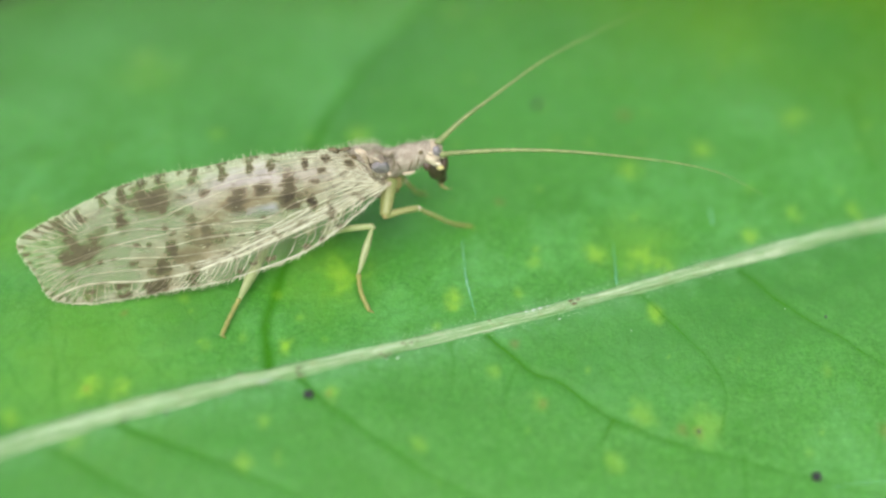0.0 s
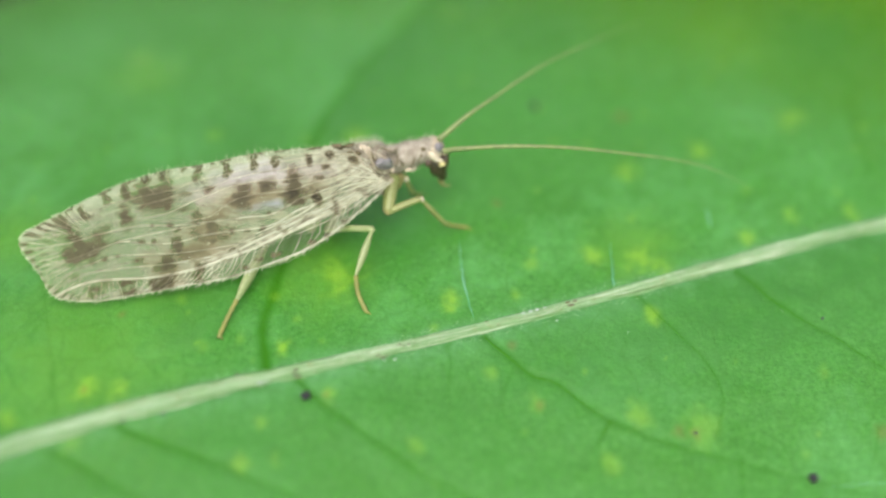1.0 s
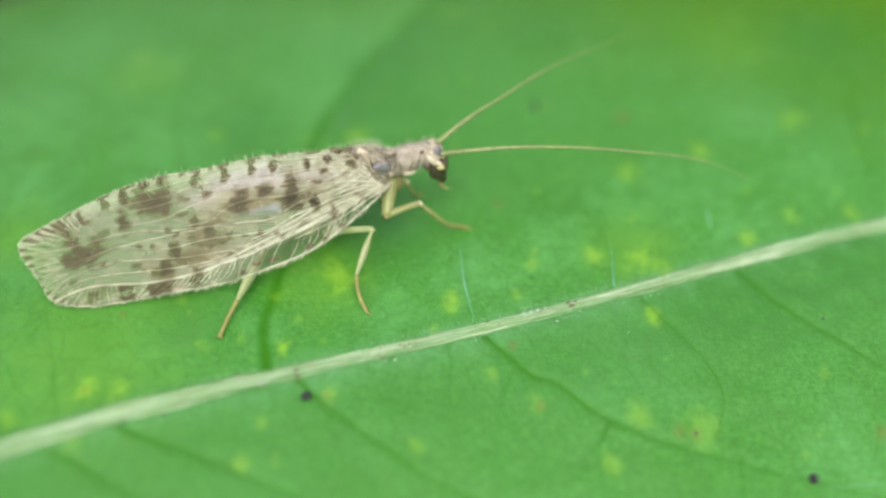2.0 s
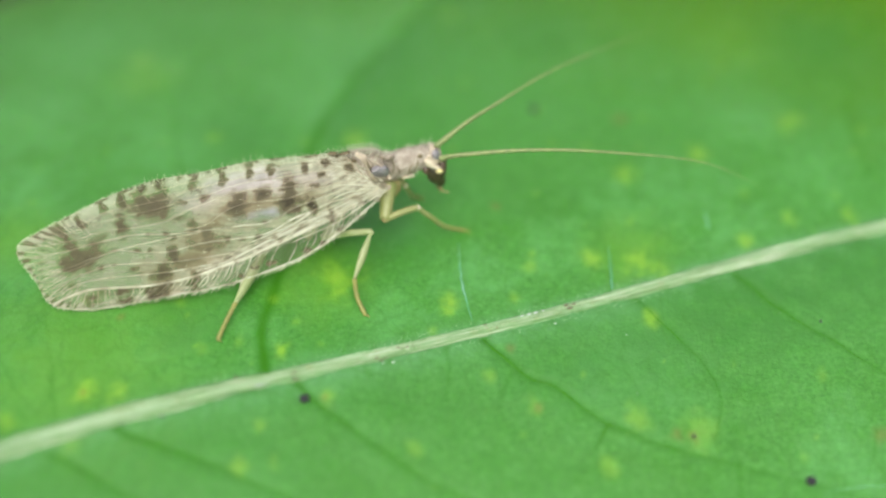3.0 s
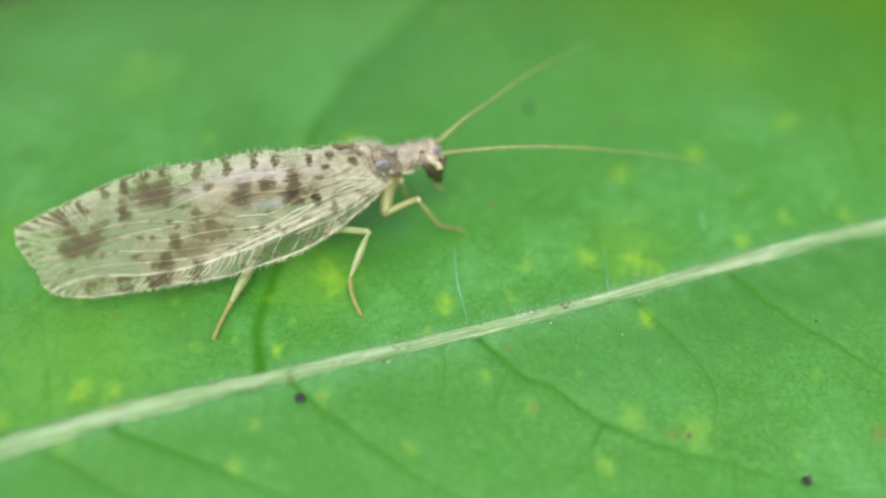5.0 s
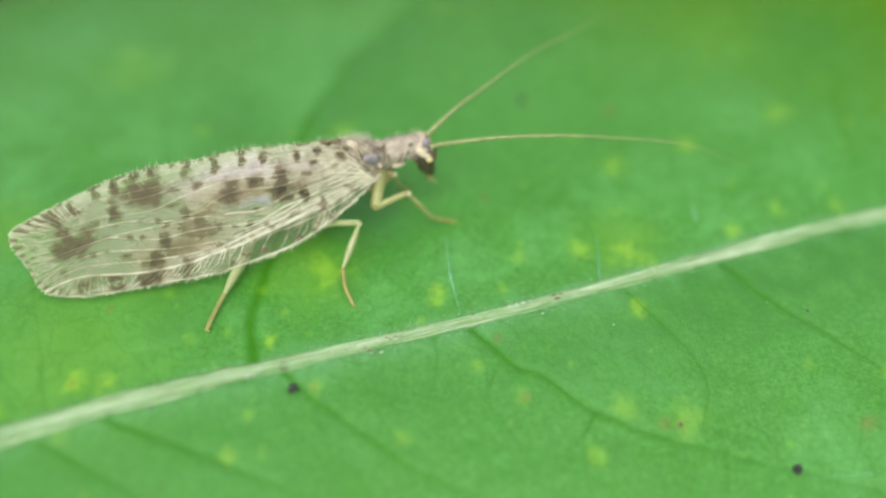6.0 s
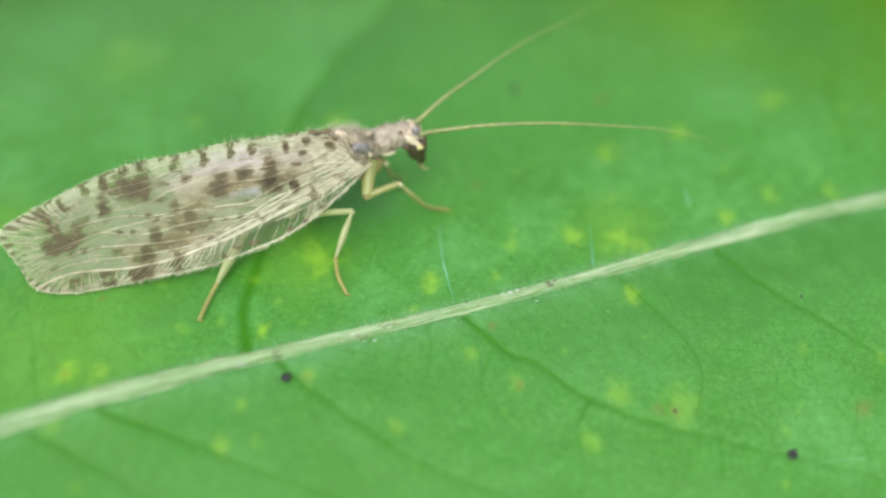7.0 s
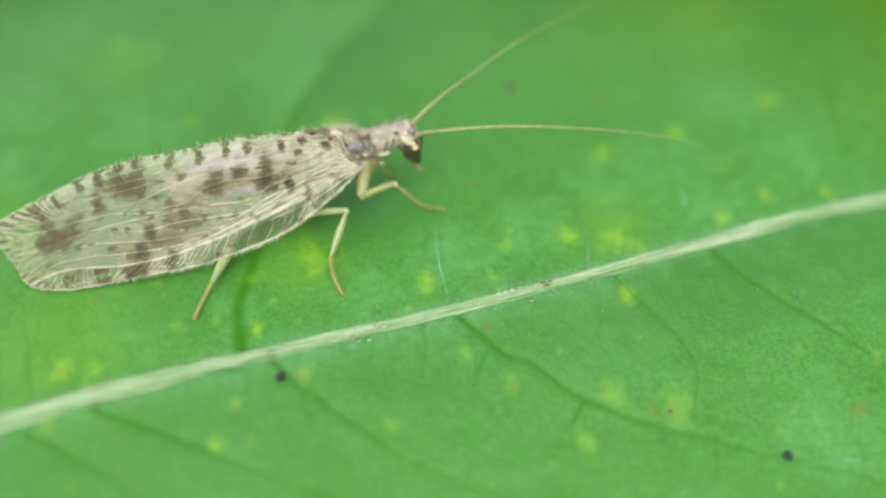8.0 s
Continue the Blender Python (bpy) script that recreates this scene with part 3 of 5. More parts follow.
# the body's turn (a vector, degrees) and shift (mm) as it rocks on its legs, by seconds
ROCK = [(0.0, 0.558, -1.153, -2.431, -0.042, -0.123, 0.051), (0.2, 0.666, -1.555, -2.049, -0.042, -0.098, 0.035),
    (0.3, 0.554, -1.324, -1.563, -0.033, -0.074, 0.025), (0.4, -3.045, 7.94, 5.428, 0.155, 0.225, -0.04),
    (0.5, -3.211, 8.371, 5.723, 0.163, 0.238, -0.043), (0.6, -2.813, 7.336, 5.015, 0.143, 0.208, -0.037),
    (0.7, -1.986, 5.178, 3.54, 0.101, 0.147, -0.026), (0.8, -1.743, 3.335, 2.334, 0.072, 0.13, -0.024),
    (0.9, -1.463, 2.203, 1.578, 0.053, 0.109, -0.021), (1.0, -1.184, 1.07, 0.821, 0.033, 0.089, -0.017),
    (1.2, -0.618, 0.401, 0.328, 0.015, 0.046, -0.009), (1.5, 0.0, 0.0, 0.0, 0.0, 0.0, 0.0),
    (2.2, 0.009, -0.183, -0.394, 0.005, -0.028, 0.006), (3.0, 0.09, -0.577, -0.972, 0.007, -0.066, 0.015),
    (3.5, -0.044, -0.01, -0.45, -0.011, -0.026, 0.016), (4.0, 0.054, 0.227, -0.795, 0.009, 0.009, -0.005),
    (4.3, 0.268, -0.369, -1.053, -0.009, -0.054, 0.015), (4.5, 0.566, -1.169, -1.5, -0.029, -0.108, 0.03),
    (4.6, -1.821, 4.747, 3.245, 0.092, 0.135, -0.024), (4.7, -3.707, 9.666, 6.608, 0.188, 0.274, -0.049),
    (4.8, -3.31, 8.63, 5.9, 0.168, 0.245, -0.044), (4.9, -2.449, 6.386, 4.366, 0.124, 0.181, -0.033),
    (5.0, -1.721, 4.488, 3.068, 0.087, 0.127, -0.023), (5.1, -1.472, 3.583, 1.949, 0.079, 0.075, -0.014),
    (5.25, -1.113, 2.505, 1.263, 0.061, 0.057, -0.013), (5.5, -0.856, 1.601, 0.729, 0.05, 0.051, -0.017),
    (5.8, -0.766, 1.086, 0.477, 0.048, 0.061, -0.024), (6.0, -0.706, 0.743, 0.309, 0.047, 0.067, -0.029),
    (6.5, -0.641, 0.27, 0.641, 0.022, 0.03, -0.0), (7.0, -0.272, -0.563, 0.187, 0.012, -0.007, 0.013),
    (7.5, -0.054, 0.251, 0.02, 0.006, 0.04, -0.012), (8.0, -0.186, -0.18, -0.083, 0.009, -0.0, -0.002)]


def rocked(row):
    """The body's pose in the lacewing's space for a row of ROCK."""
    axis, shift = Vector(row[1:4]), Vector(row[4:7])
    turn = Matrix.Rotation(radians(axis.length), 4, axis.normalized() if axis.length > 1e-6 else Vector((0, 0, 1)))
    p = (PIVOT - BASE) * MM
    return Matrix.Translation(p + shift * MM) @ turn @ Matrix.Translation(-p)


def own(p):
    """From the plan to the lacewing's space (mm)."""
    return Vector(p) - BASE


MID_POINT, MID_WAY = Vector((-1.84, 0.42, 0.0)), Vector((0.9786, 0.2058, 0.0)).normalized()
MID_NORMAL = Vector((-MID_WAY.y, MID_WAY.x, 0))
AIM = math.degrees(math.atan2(MID_WAY.y, MID_WAY.x))


def spine(along, side, z):
    """A place by the body's middle line: along it, to its left, and up (mm)."""
    return own(MID_POINT + MID_WAY * along + MID_NORMAL * side + Vector((0, 0, z)))


def mirrored(p):
    """The same place on the body's other side."""
    p = Vector(p)
    return p - 2 * MID_NORMAL * (p - MID_POINT).dot(MID_NORMAL)


def tucked(p):
    """The other side's leg, held closer in under the body."""
    q = mirrored(p)
    return q - MID_NORMAL * (q - MID_POINT).dot(MID_NORMAL) * 0.5


WING_O, WING_A, WING_B, WING_N = Vector((-0.998, 0.025, 1.55)), Vector((-0.9812, -0.1861, -0.0504)), Vector((0.1627, -0.6588, -0.7345)), Vector((0.1035, -0.7289, 0.6768))
UPPER = [(-0.0, -0.01), (0.19, -0.15), (0.36, -0.39), (0.56, -0.65), (0.74, -0.77), (1.34, -0.81), (2.24, -0.86),
    (3.26, -0.8), (3.95, -0.79), (4.77, -0.65), (5.6, -0.39), (6.23, -0.17), (6.48, -0.05), (6.58, 0.09)]
LOWER = [(0.01, 0.05), (0.52, 0.38), (0.98, 0.66), (1.63, 0.96), (2.26, 1.11), (3.09, 1.25), (4.09, 1.28),
    (5.09, 1.31), (5.58, 1.28), (5.88, 1.21), (6.08, 1.12), (6.21, 0.97), (6.27, 0.81), (6.34, 0.62),
    (6.46, 0.39), (6.55, 0.2), (6.58, 0.11)]
# brown marks of the wing by region: along, across, half-lengths (mm), strength, slant
TIP_MARKS = [(5.75, 0.43, 0.12, 0.14, 0.78, 0), (5.54, 0.49, 0.28, 0.11, 0.76, 0), (5.4, 0.35, 0.22, 0.12, 0.72, 0), (5.2, 0.24, 0.14, 0.15, 0.7, 0), (5.08, 0.1, 0.08, 0.11, 0.5, 0), (5.59, 0.2, 0.14, 0.2, 0.72, 0.5),
    (5.73, -0.07, 0.08, 0.14, 0.75, 0.4), (5.81, -0.18, 0.08, 0.06, 0.6, 0), (5.4, 1.09, 0.16, 0.07, 0.6, 0), (5.22, 1.04, 0.12, 0.08, 0.45, 0), (5.48, 1.16, 0.07, 0.07, 0.55, 0), (5.72, 0.84, 0.07, 0.08, 0.4, 0),
    (4.87, 0.34, 0.06, 0.04, 0.4, 0)]
BACK_MARKS = [(5.41, -0.29, 0.05, 0.13, 0.75, 0.25), (5.32, -0.17, 0.05, 0.04, 0.5, 0), (4.99, -0.48, 0.05, 0.14, 0.7, 0.35), (4.63, -0.54, 0.06, 0.17, 0.9, 0), (4.55, -0.42, 0.06, 0.05, 0.5, 0), (4.26, -0.67, 0.06, 0.15, 0.85, 0),
    (3.94, -0.74, 0.06, 0.15, 0.95, 0), (3.58, -0.79, 0.04, 0.09, 0.5, 0), (3.3, -0.73, 0.05, 0.12, 0.75, 0), (3.37, -0.58, 0.06, 0.07, 0.65, 0), (2.84, -0.69, 0.05, 0.14, 0.8, 0), (2.35, -0.7, 0.06, 0.11, 0.85, 0),
    (1.92, -0.72, 0.09, 0.03, 0.85, 0), (1.97, -0.63, 0.05, 0.07, 0.7, 0)]
ROOT_MARKS = [(1.37, -0.59, 0.06, 0.09, 0.95, 0), (1.01, -0.62, 0.06, 0.06, 0.9, 0), (1.11, -0.42, 0.07, 0.05, 0.85, 0), (0.6, -0.48, 0.07, 0.06, 0.9, 0), (1.23, -0.26, 0.08, 0.03, 0.85, 0), (1.33, 0.1, 0.06, 0.12, 0.95, 0),
    (1.03, 0.23, 0.05, 0.05, 0.8, 0), (1.03, 0.38, 0.06, 0.07, 0.75, 0), (0.93, 0.57, 0.06, 0.04, 0.7, 0), (0.57, 0.06, 0.04, 0.03, 0.8, 0), (0.74, -0.76, 0.12, 0.04, 0.85, 0), (0.54, -0.73, 0.09, 0.04, 0.8, 0),
    (0.64, -0.63, 0.14, 0.03, 0.5, 0)]
UPPER_BLOTCHES = [(4.14, -0.35, 0.29, 0.21, 0.78, 0), (3.95, -0.4, 0.13, 0.28, 0.7, 0), (4.29, -0.51, 0.15, 0.14, 0.7, 0), (4.43, -0.37, 0.14, 0.11, 0.55, 0), (3.97, -0.16, 0.09, 0.07, 0.72, 0), (4.7, -0.1, 0.08, 0.21, 0.8, 0),
    (4.61, -0.0, 0.06, 0.07, 0.5, 0), (3.63, -0.31, 0.08, 0.03, 0.6, 0), (3.71, -0.05, 0.13, 0.04, 0.5, 0), (3.21, -0.32, 0.07, 0.06, 0.75, 0), (3.45, 0.07, 0.08, 0.07, 0.6, 0)]
MIDDLE_BLOTCHES = [(2.63, -0.1, 0.14, 0.16, 0.85, 0), (2.6, -0.28, 0.13, 0.08, 0.7, 0), (2.8, -0.03, 0.12, 0.07, 0.6, 0), (2.16, -0.25, 0.13, 0.11, 0.8, 0), (2.25, -0.2, 0.06, 0.05, 0.7, 0), (1.77, -0.02, 0.14, 0.14, 1.0, 0),
    (1.69, -0.24, 0.11, 0.22, 0.85, 0), (1.68, 0.11, 0.12, 0.06, 0.95, 0), (1.87, -0.07, 0.11, 0.05, 0.7, 0), (1.55, -0.04, 0.13, 0.11, 0.55, 0), (1.31, -0.09, 0.16, 0.09, 0.3, 0), (2.19, -0.07, 0.32, 0.05, 0.35, 0),
    (3.08, 0.13, 0.13, 0.07, 0.5, 0)]
LOWER_BLOTCHES = [(3.25, 0.32, 0.12, 0.18, 0.65, 0), (3.43, 0.17, 0.08, 0.09, 0.6, 0), (3.88, 0.6, 0.09, 0.16, 0.8, 0), (3.76, 0.74, 0.18, 0.08, 0.55, 0), (4.1, 0.84, 0.12, 0.14, 0.85, 0), (4.27, 0.88, 0.09, 0.07, 0.5, 0),
    (4.19, 1.14, 0.13, 0.13, 0.9, 0), (4.36, 1.2, 0.09, 0.12, 0.85, 0), (4.06, 1.07, 0.08, 0.07, 0.6, 0)]
FRONT_BLOTCHES = [(4.61, 0.72, 0.09, 0.05, 0.7, 0), (4.48, 0.78, 0.05, 0.04, 0.4, 0), (3.55, 1.02, 0.09, 0.08, 0.7, 0),
    (3.61, 1.17, 0.07, 0.09, 0.7, 0), (4.83, 1.06, 0.13, 0.05, 0.75, 0), (4.84, 1.22, 0.13, 0.05, 0.75, 0), (3.37, 0.54, 0.14, 0.06, 0.55, 0), (3.64, 0.68, 0.32, 0.1, 0.46, 0), (3.2, 0.48, 0.26, 0.1, 0.42, 0), (3.48, 0.42, 0.2, 0.15, 0.42, 0)]
# small dark beads on the veins
BEADS = [(4.25, 0.14), (3.94, 0.18), (4.49, 0.4), (4.28, 0.43), (3.47, 0.24), (2.9, 0.44),
    (2.64, 0.49), (2.38, 0.48), (2.22, 0.25), (2.95, 0.77), (2.82, 0.86), (2.07, 0.55),
    (1.98, 0.61), (2.24, 0.99), (2.18, 0.97), (1.57, 0.86), (1.27, 0.76), (2.53, 1.02),
    (2.77, 1.12), (5.16, 0.59), (4.91, 0.57), (3.26, 0.58), (0.49, 0.18), (3.82, 0.29)]
# softer tints: warm brown, then a painted violet sheen and blue sky reflection
SMUDGES = [(2.47, -0.07, 0.51, 0.11, 0.8), (3.05, 0.11, 0.26, 0.08, 0.7), (2.93, 0.29, 0.58, 0.05, 0.4), (3.34, 0.38, 0.16, 0.27, 0.75), (3.55, 0.71, 0.4, 0.13, 0.75), (3.17, 0.54, 0.37, 0.11, 0.5),
    (2.44, -0.23, 0.42, 0.08, 0.45), (3.64, 0.38, 0.26, 0.07, 0.4), (4.08, 0.97, 0.21, 0.32, 0.5), (4.34, 0.71, 0.16, 0.11, 0.5), (1.45, -0.18, 0.32, 0.16, 0.3)]
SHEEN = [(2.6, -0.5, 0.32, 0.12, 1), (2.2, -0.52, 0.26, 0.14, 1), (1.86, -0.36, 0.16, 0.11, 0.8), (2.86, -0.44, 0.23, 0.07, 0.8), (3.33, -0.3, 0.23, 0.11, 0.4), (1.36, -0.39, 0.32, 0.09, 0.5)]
SKY_GLINT = [(2.14, 0.11, 0.22, 0.055, 0.65), (2.42, 0.1, 0.2, 0.04, 0.5)]
MARKS = TIP_MARKS + BACK_MARKS + ROOT_MARKS + UPPER_BLOTCHES + MIDDLE_BLOTCHES + LOWER_BLOTCHES + FRONT_BLOTCHES
# veins of the wing: radius (mm), paleness, then points along and across
STEM_VEINS = [
    (0.022, 1.0, [(-0.04, -0.03), (0.48, 0.14), (0.92, 0.31), (1.45, 0.47), (1.98, 0.63), (2.62, 0.81), (3.13, 0.92), (3.65, 1.01), (4.15, 1.04), (4.64, 1.02), (5.13, 0.96), (5.52, 0.95), (5.85, 1.02), (6.08, 1.1)]),
    (0.019, 0.9, [(-0.02, -0.05), (0.47, 0.06), (0.9, 0.19), (1.43, 0.35), (1.96, 0.51), (2.49, 0.67), (3.02, 0.83), (3.53, 0.93)]),
    (0.015, 0.7, [(0.0, -0.07), (0.46, -0.01), (0.88, 0.07), (1.3, 0.17), (1.74, 0.36), (2.26, 0.5), (2.68, 0.61), (2.95, 0.74), (3.32, 0.81)]),
    (0.015, 0.7, [(-0.03, 0.0), (0.5, 0.24), (0.94, 0.45), (1.37, 0.57), (1.79, 0.68)])]
MIDDLE_VEINS = [
    (0.010, 0.35, [(0.63, -0.23), (1.04, -0.21), (1.45, -0.16), (1.76, -0.1), (2.16, -0.12), (2.56, -0.12), (2.87, -0.05), (3.25, 0.14), (3.61, 0.16)]),
    (0.012, 0.75, [(0.44, -0.1), (0.85, -0.08), (1.28, 0.0), (1.64, 0.07), (1.96, 0.2), (2.23, 0.27), (2.62, 0.25), (3.02, 0.24), (3.42, 0.22), (3.91, 0.2), (4.39, 0.12), (4.79, 0.12), (5.29, 0.16), (5.8, 0.22), (6.29, 0.22)]),
    (0.012, 0.8, [(0.87, 0.02), (1.3, 0.17), (1.72, 0.27), (2.15, 0.44), (2.56, 0.47), (2.96, 0.45), (3.45, 0.45), (3.96, 0.5), (4.44, 0.43), (4.83, 0.34), (5.23, 0.4), (5.74, 0.51), (6.15, 0.56)])]
FRONT_VEINS = [
    (0.011, 0.7, [(1.31, 0.19), (1.96, 0.47), (2.38, 0.58), (2.79, 0.68), (3.2, 0.7), (3.59, 0.7), (3.99, 0.68), (4.48, 0.62), (4.96, 0.58), (5.37, 0.63), (5.78, 0.74), (6.09, 0.82)]),
    (0.012, 0.9, [(2.39, 0.66), (2.91, 0.8), (3.42, 0.84), (3.92, 0.85), (4.41, 0.83), (5.0, 0.79), (5.5, 0.8), (5.91, 0.92)]),
    (0.009, 0.5, [(3.32, 0.25), (3.72, 0.26), (4.32, 0.29), (4.72, 0.32), (5.03, 0.36), (5.45, 0.5), (5.85, 0.56), (6.18, 0.44)])]
BACK_VEINS = [
    (0.009, 0.3, [(0.61, -0.33), (1.11, -0.37), (1.53, -0.31), (1.93, -0.31), (2.33, -0.35), (2.73, -0.33), (3.14, -0.25), (3.55, -0.16), (3.97, -0.03), (4.47, -0.01), (4.96, -0.04), (5.47, 0.03), (5.97, 0.05), (6.36, 0.05)]),
    (0.008, 0.25, [(0.69, -0.45), (1.19, -0.5), (1.8, -0.49), (2.3, -0.5), (2.81, -0.45), (3.22, -0.36), (3.73, -0.32), (4.13, -0.26), (4.63, -0.24), (5.14, -0.17), (5.75, -0.09), (6.14, -0.08)]),
    (0.008, 0.2, [(0.78, -0.54), (1.27, -0.64), (1.88, -0.63), (2.38, -0.61), (2.89, -0.56), (3.4, -0.51), (3.81, -0.43), (4.21, -0.4), (4.66, -0.37), (5.02, -0.33), (5.43, -0.2)]),
    (0.008, 0.2, [(0.86, -0.64), (1.36, -0.71), (2.06, -0.74), (2.77, -0.72), (3.38, -0.66), (3.88, -0.6), (4.39, -0.53), (4.9, -0.46)])]
ROOT_VEINS = [
    (0.016, 1.0, [(-0.04, -0.06), (0.21, -0.29), (0.38, -0.46), (0.67, -0.6), (0.92, -0.62)]),
    (0.013, 0.9, [(0.0, -0.05), (0.32, -0.25), (0.59, -0.45), (0.82, -0.54)]),
    (0.012, 0.9, [(0.0, -0.04), (0.33, -0.18), (0.56, -0.32), (0.75, -0.41)]),
    (0.016, 0.9, [(0.04, -0.04), (0.44, -0.14), (0.74, -0.19), (1.0, -0.16)]),
    (0.018, 0.9, [(0.05, -0.03), (0.45, -0.06), (0.76, -0.03), (1.08, 0.06)])]
# short forks from the back veins to the marks on the back edge
FORKS = [(3.72, -0.39, 3.93, -0.8), (4.12, -0.38, 4.26, -0.75), (4.47, -0.32, 4.62, -0.69), (4.78, -0.28, 5.0, -0.57), (5.23, -0.2, 5.42, -0.4), (3.21, -0.46, 3.31, -0.78), (2.76, -0.47, 2.82, -0.81),
    (2.25, -0.49, 2.33, -0.8), (1.84, -0.53, 1.95, -0.81), (0.88, -0.55, 1.01, -0.7), (1.23, -0.6, 1.35, -0.69)]


def edge(table, a):
    return float(np.interp(a, [p[0] for p in table], [p[1] for p in table]))


EDGE_A = [smooth_line([(p[0], p[1], 0) for p in tab], 160) for tab in (UPPER, LOWER)]
EDGE_A = [[(q.x, q.y) for q in line] for line in EDGE_A]


def wing_point(a, b, side=1, lift=0.0):
    """A place on a forewing's gently arched sheet: a along it, b across it (mm); side -1 is the other wing."""
    arch = 0.16 * math.sin(math.pi * min(max(a / 6.7, 0), 1)) * (1 - ((b - 0.25) / 1.15) ** 2) - 0.05 * a / 6.7
    p = WING_O + WING_A * a + WING_B * b + WING_N * (arch + lift)
    return own(p if side > 0 else mirrored(p) - Vector((0, 0, 0.085 * a)))


def tint(table, a, b, f):
    """How strongly the soft tints of a table show at a place."""
    k = 0.0
    for x, y, ra, rb, strength in table:
        k = max(k, strength * ease(1.3 - 0.55 * math.hypot((a - x) / ra, (b - y) / rb) + 0.4 * f))
    return k


def blotch_at(a, b, lo, hi):
    """How brown the wing is at a place."""
    f = noise.noise(Vector((a * 4.2, b * 4.2, 2))) * 0.55 + noise.noise(Vector((a * 9, b * 13, 5))) * 0.45
    line = noise.noise(Vector((a * 1.8, (b - 0.12 * a) * 17, 8)))
    grain = noise.noise(Vector((a * 24, b * 24, 3)))
    k = 0.0
    # the marks' outlines wander, more along the veins than across them
    wa = a + 0.07 * noise.noise(Vector((a * 6, b * 11, 21))) + 0.04 * noise.noise(Vector((a * 16, b * 20, 31)))
    wb = b + 0.045 * noise.noise(Vector((a * 7, b * 7, 41))) + 0.03 * noise.noise(Vector((a * 18, b * 18, 51)))
    for x, y, ra, rb, strength, slant in MARKS:
        if abs(a - x) < 2.2 * ra + 0.2 and abs(b - y) < 2.2 * rb + 0.1:
            d = (abs((wa - x + slant * (wb - y)) / ra) ** 2.6 + abs((wb - y) / rb) ** 2.6) ** 0.385
            soft = 1.6 if ra * rb > 0.012 else 1.8
            k = max(k, strength * ease(0.5 + (1.08 - d + 0.45 * f + 0.22 * line) / soft) * (1.0 + 0.24 * f + 0.16 * line + 0.18 * grain))
    for x, y in BEADS:
        if abs(a - x) < 0.2 and abs(b - y) < 0.15:
            k = max(k, ease(0.9 * (1.5 - math.hypot((wa - x) / 0.062, (wb - y) / 0.042) + 0.5 * f)) * 0.66)
    # brown dashes that stand in from the rim between the last forks, in two rows
    rim = min(hi - b, b - lo, (6.57 - a) * 0.95)
    if a > 4.9:
        way = math.atan2(b - 0.38, a - 5.15) * 8.6
        late = min(1, max(0, (a - 5.35) * 2.2 + 0.5 * f))
        outer = ease(math.sin(2 * math.pi * way + 2.0 * f) * 1.5 + 0.25 + 0.6 * f) * min(1, max(0, (0.25 + 0.16 * f - rim) * 9)) * min(1, 0.35 + rim * 10)
        inner = ease(math.sin(2 * math.pi * (way + 0.45) + 2.4 * f) * 1.5 - 0.15 + 0.8 * f) * math.exp(-((rim - 0.36) / 0.09) ** 2)
        k = max(k, late * (0.66 if b < 0.55 else 0.54) * max(outer, 0.75 * inner))
    if rim < 0.05 and b < 0:
        k = max(k, ease(math.sin(a * 11.5 + 5 * f) * 2 - 0.1) * 0.7 * min(1, (0.055 - rim) * 40))
    return min(1, max(k, min(1, max(0, 0.5 * f)) * 0.2)), f


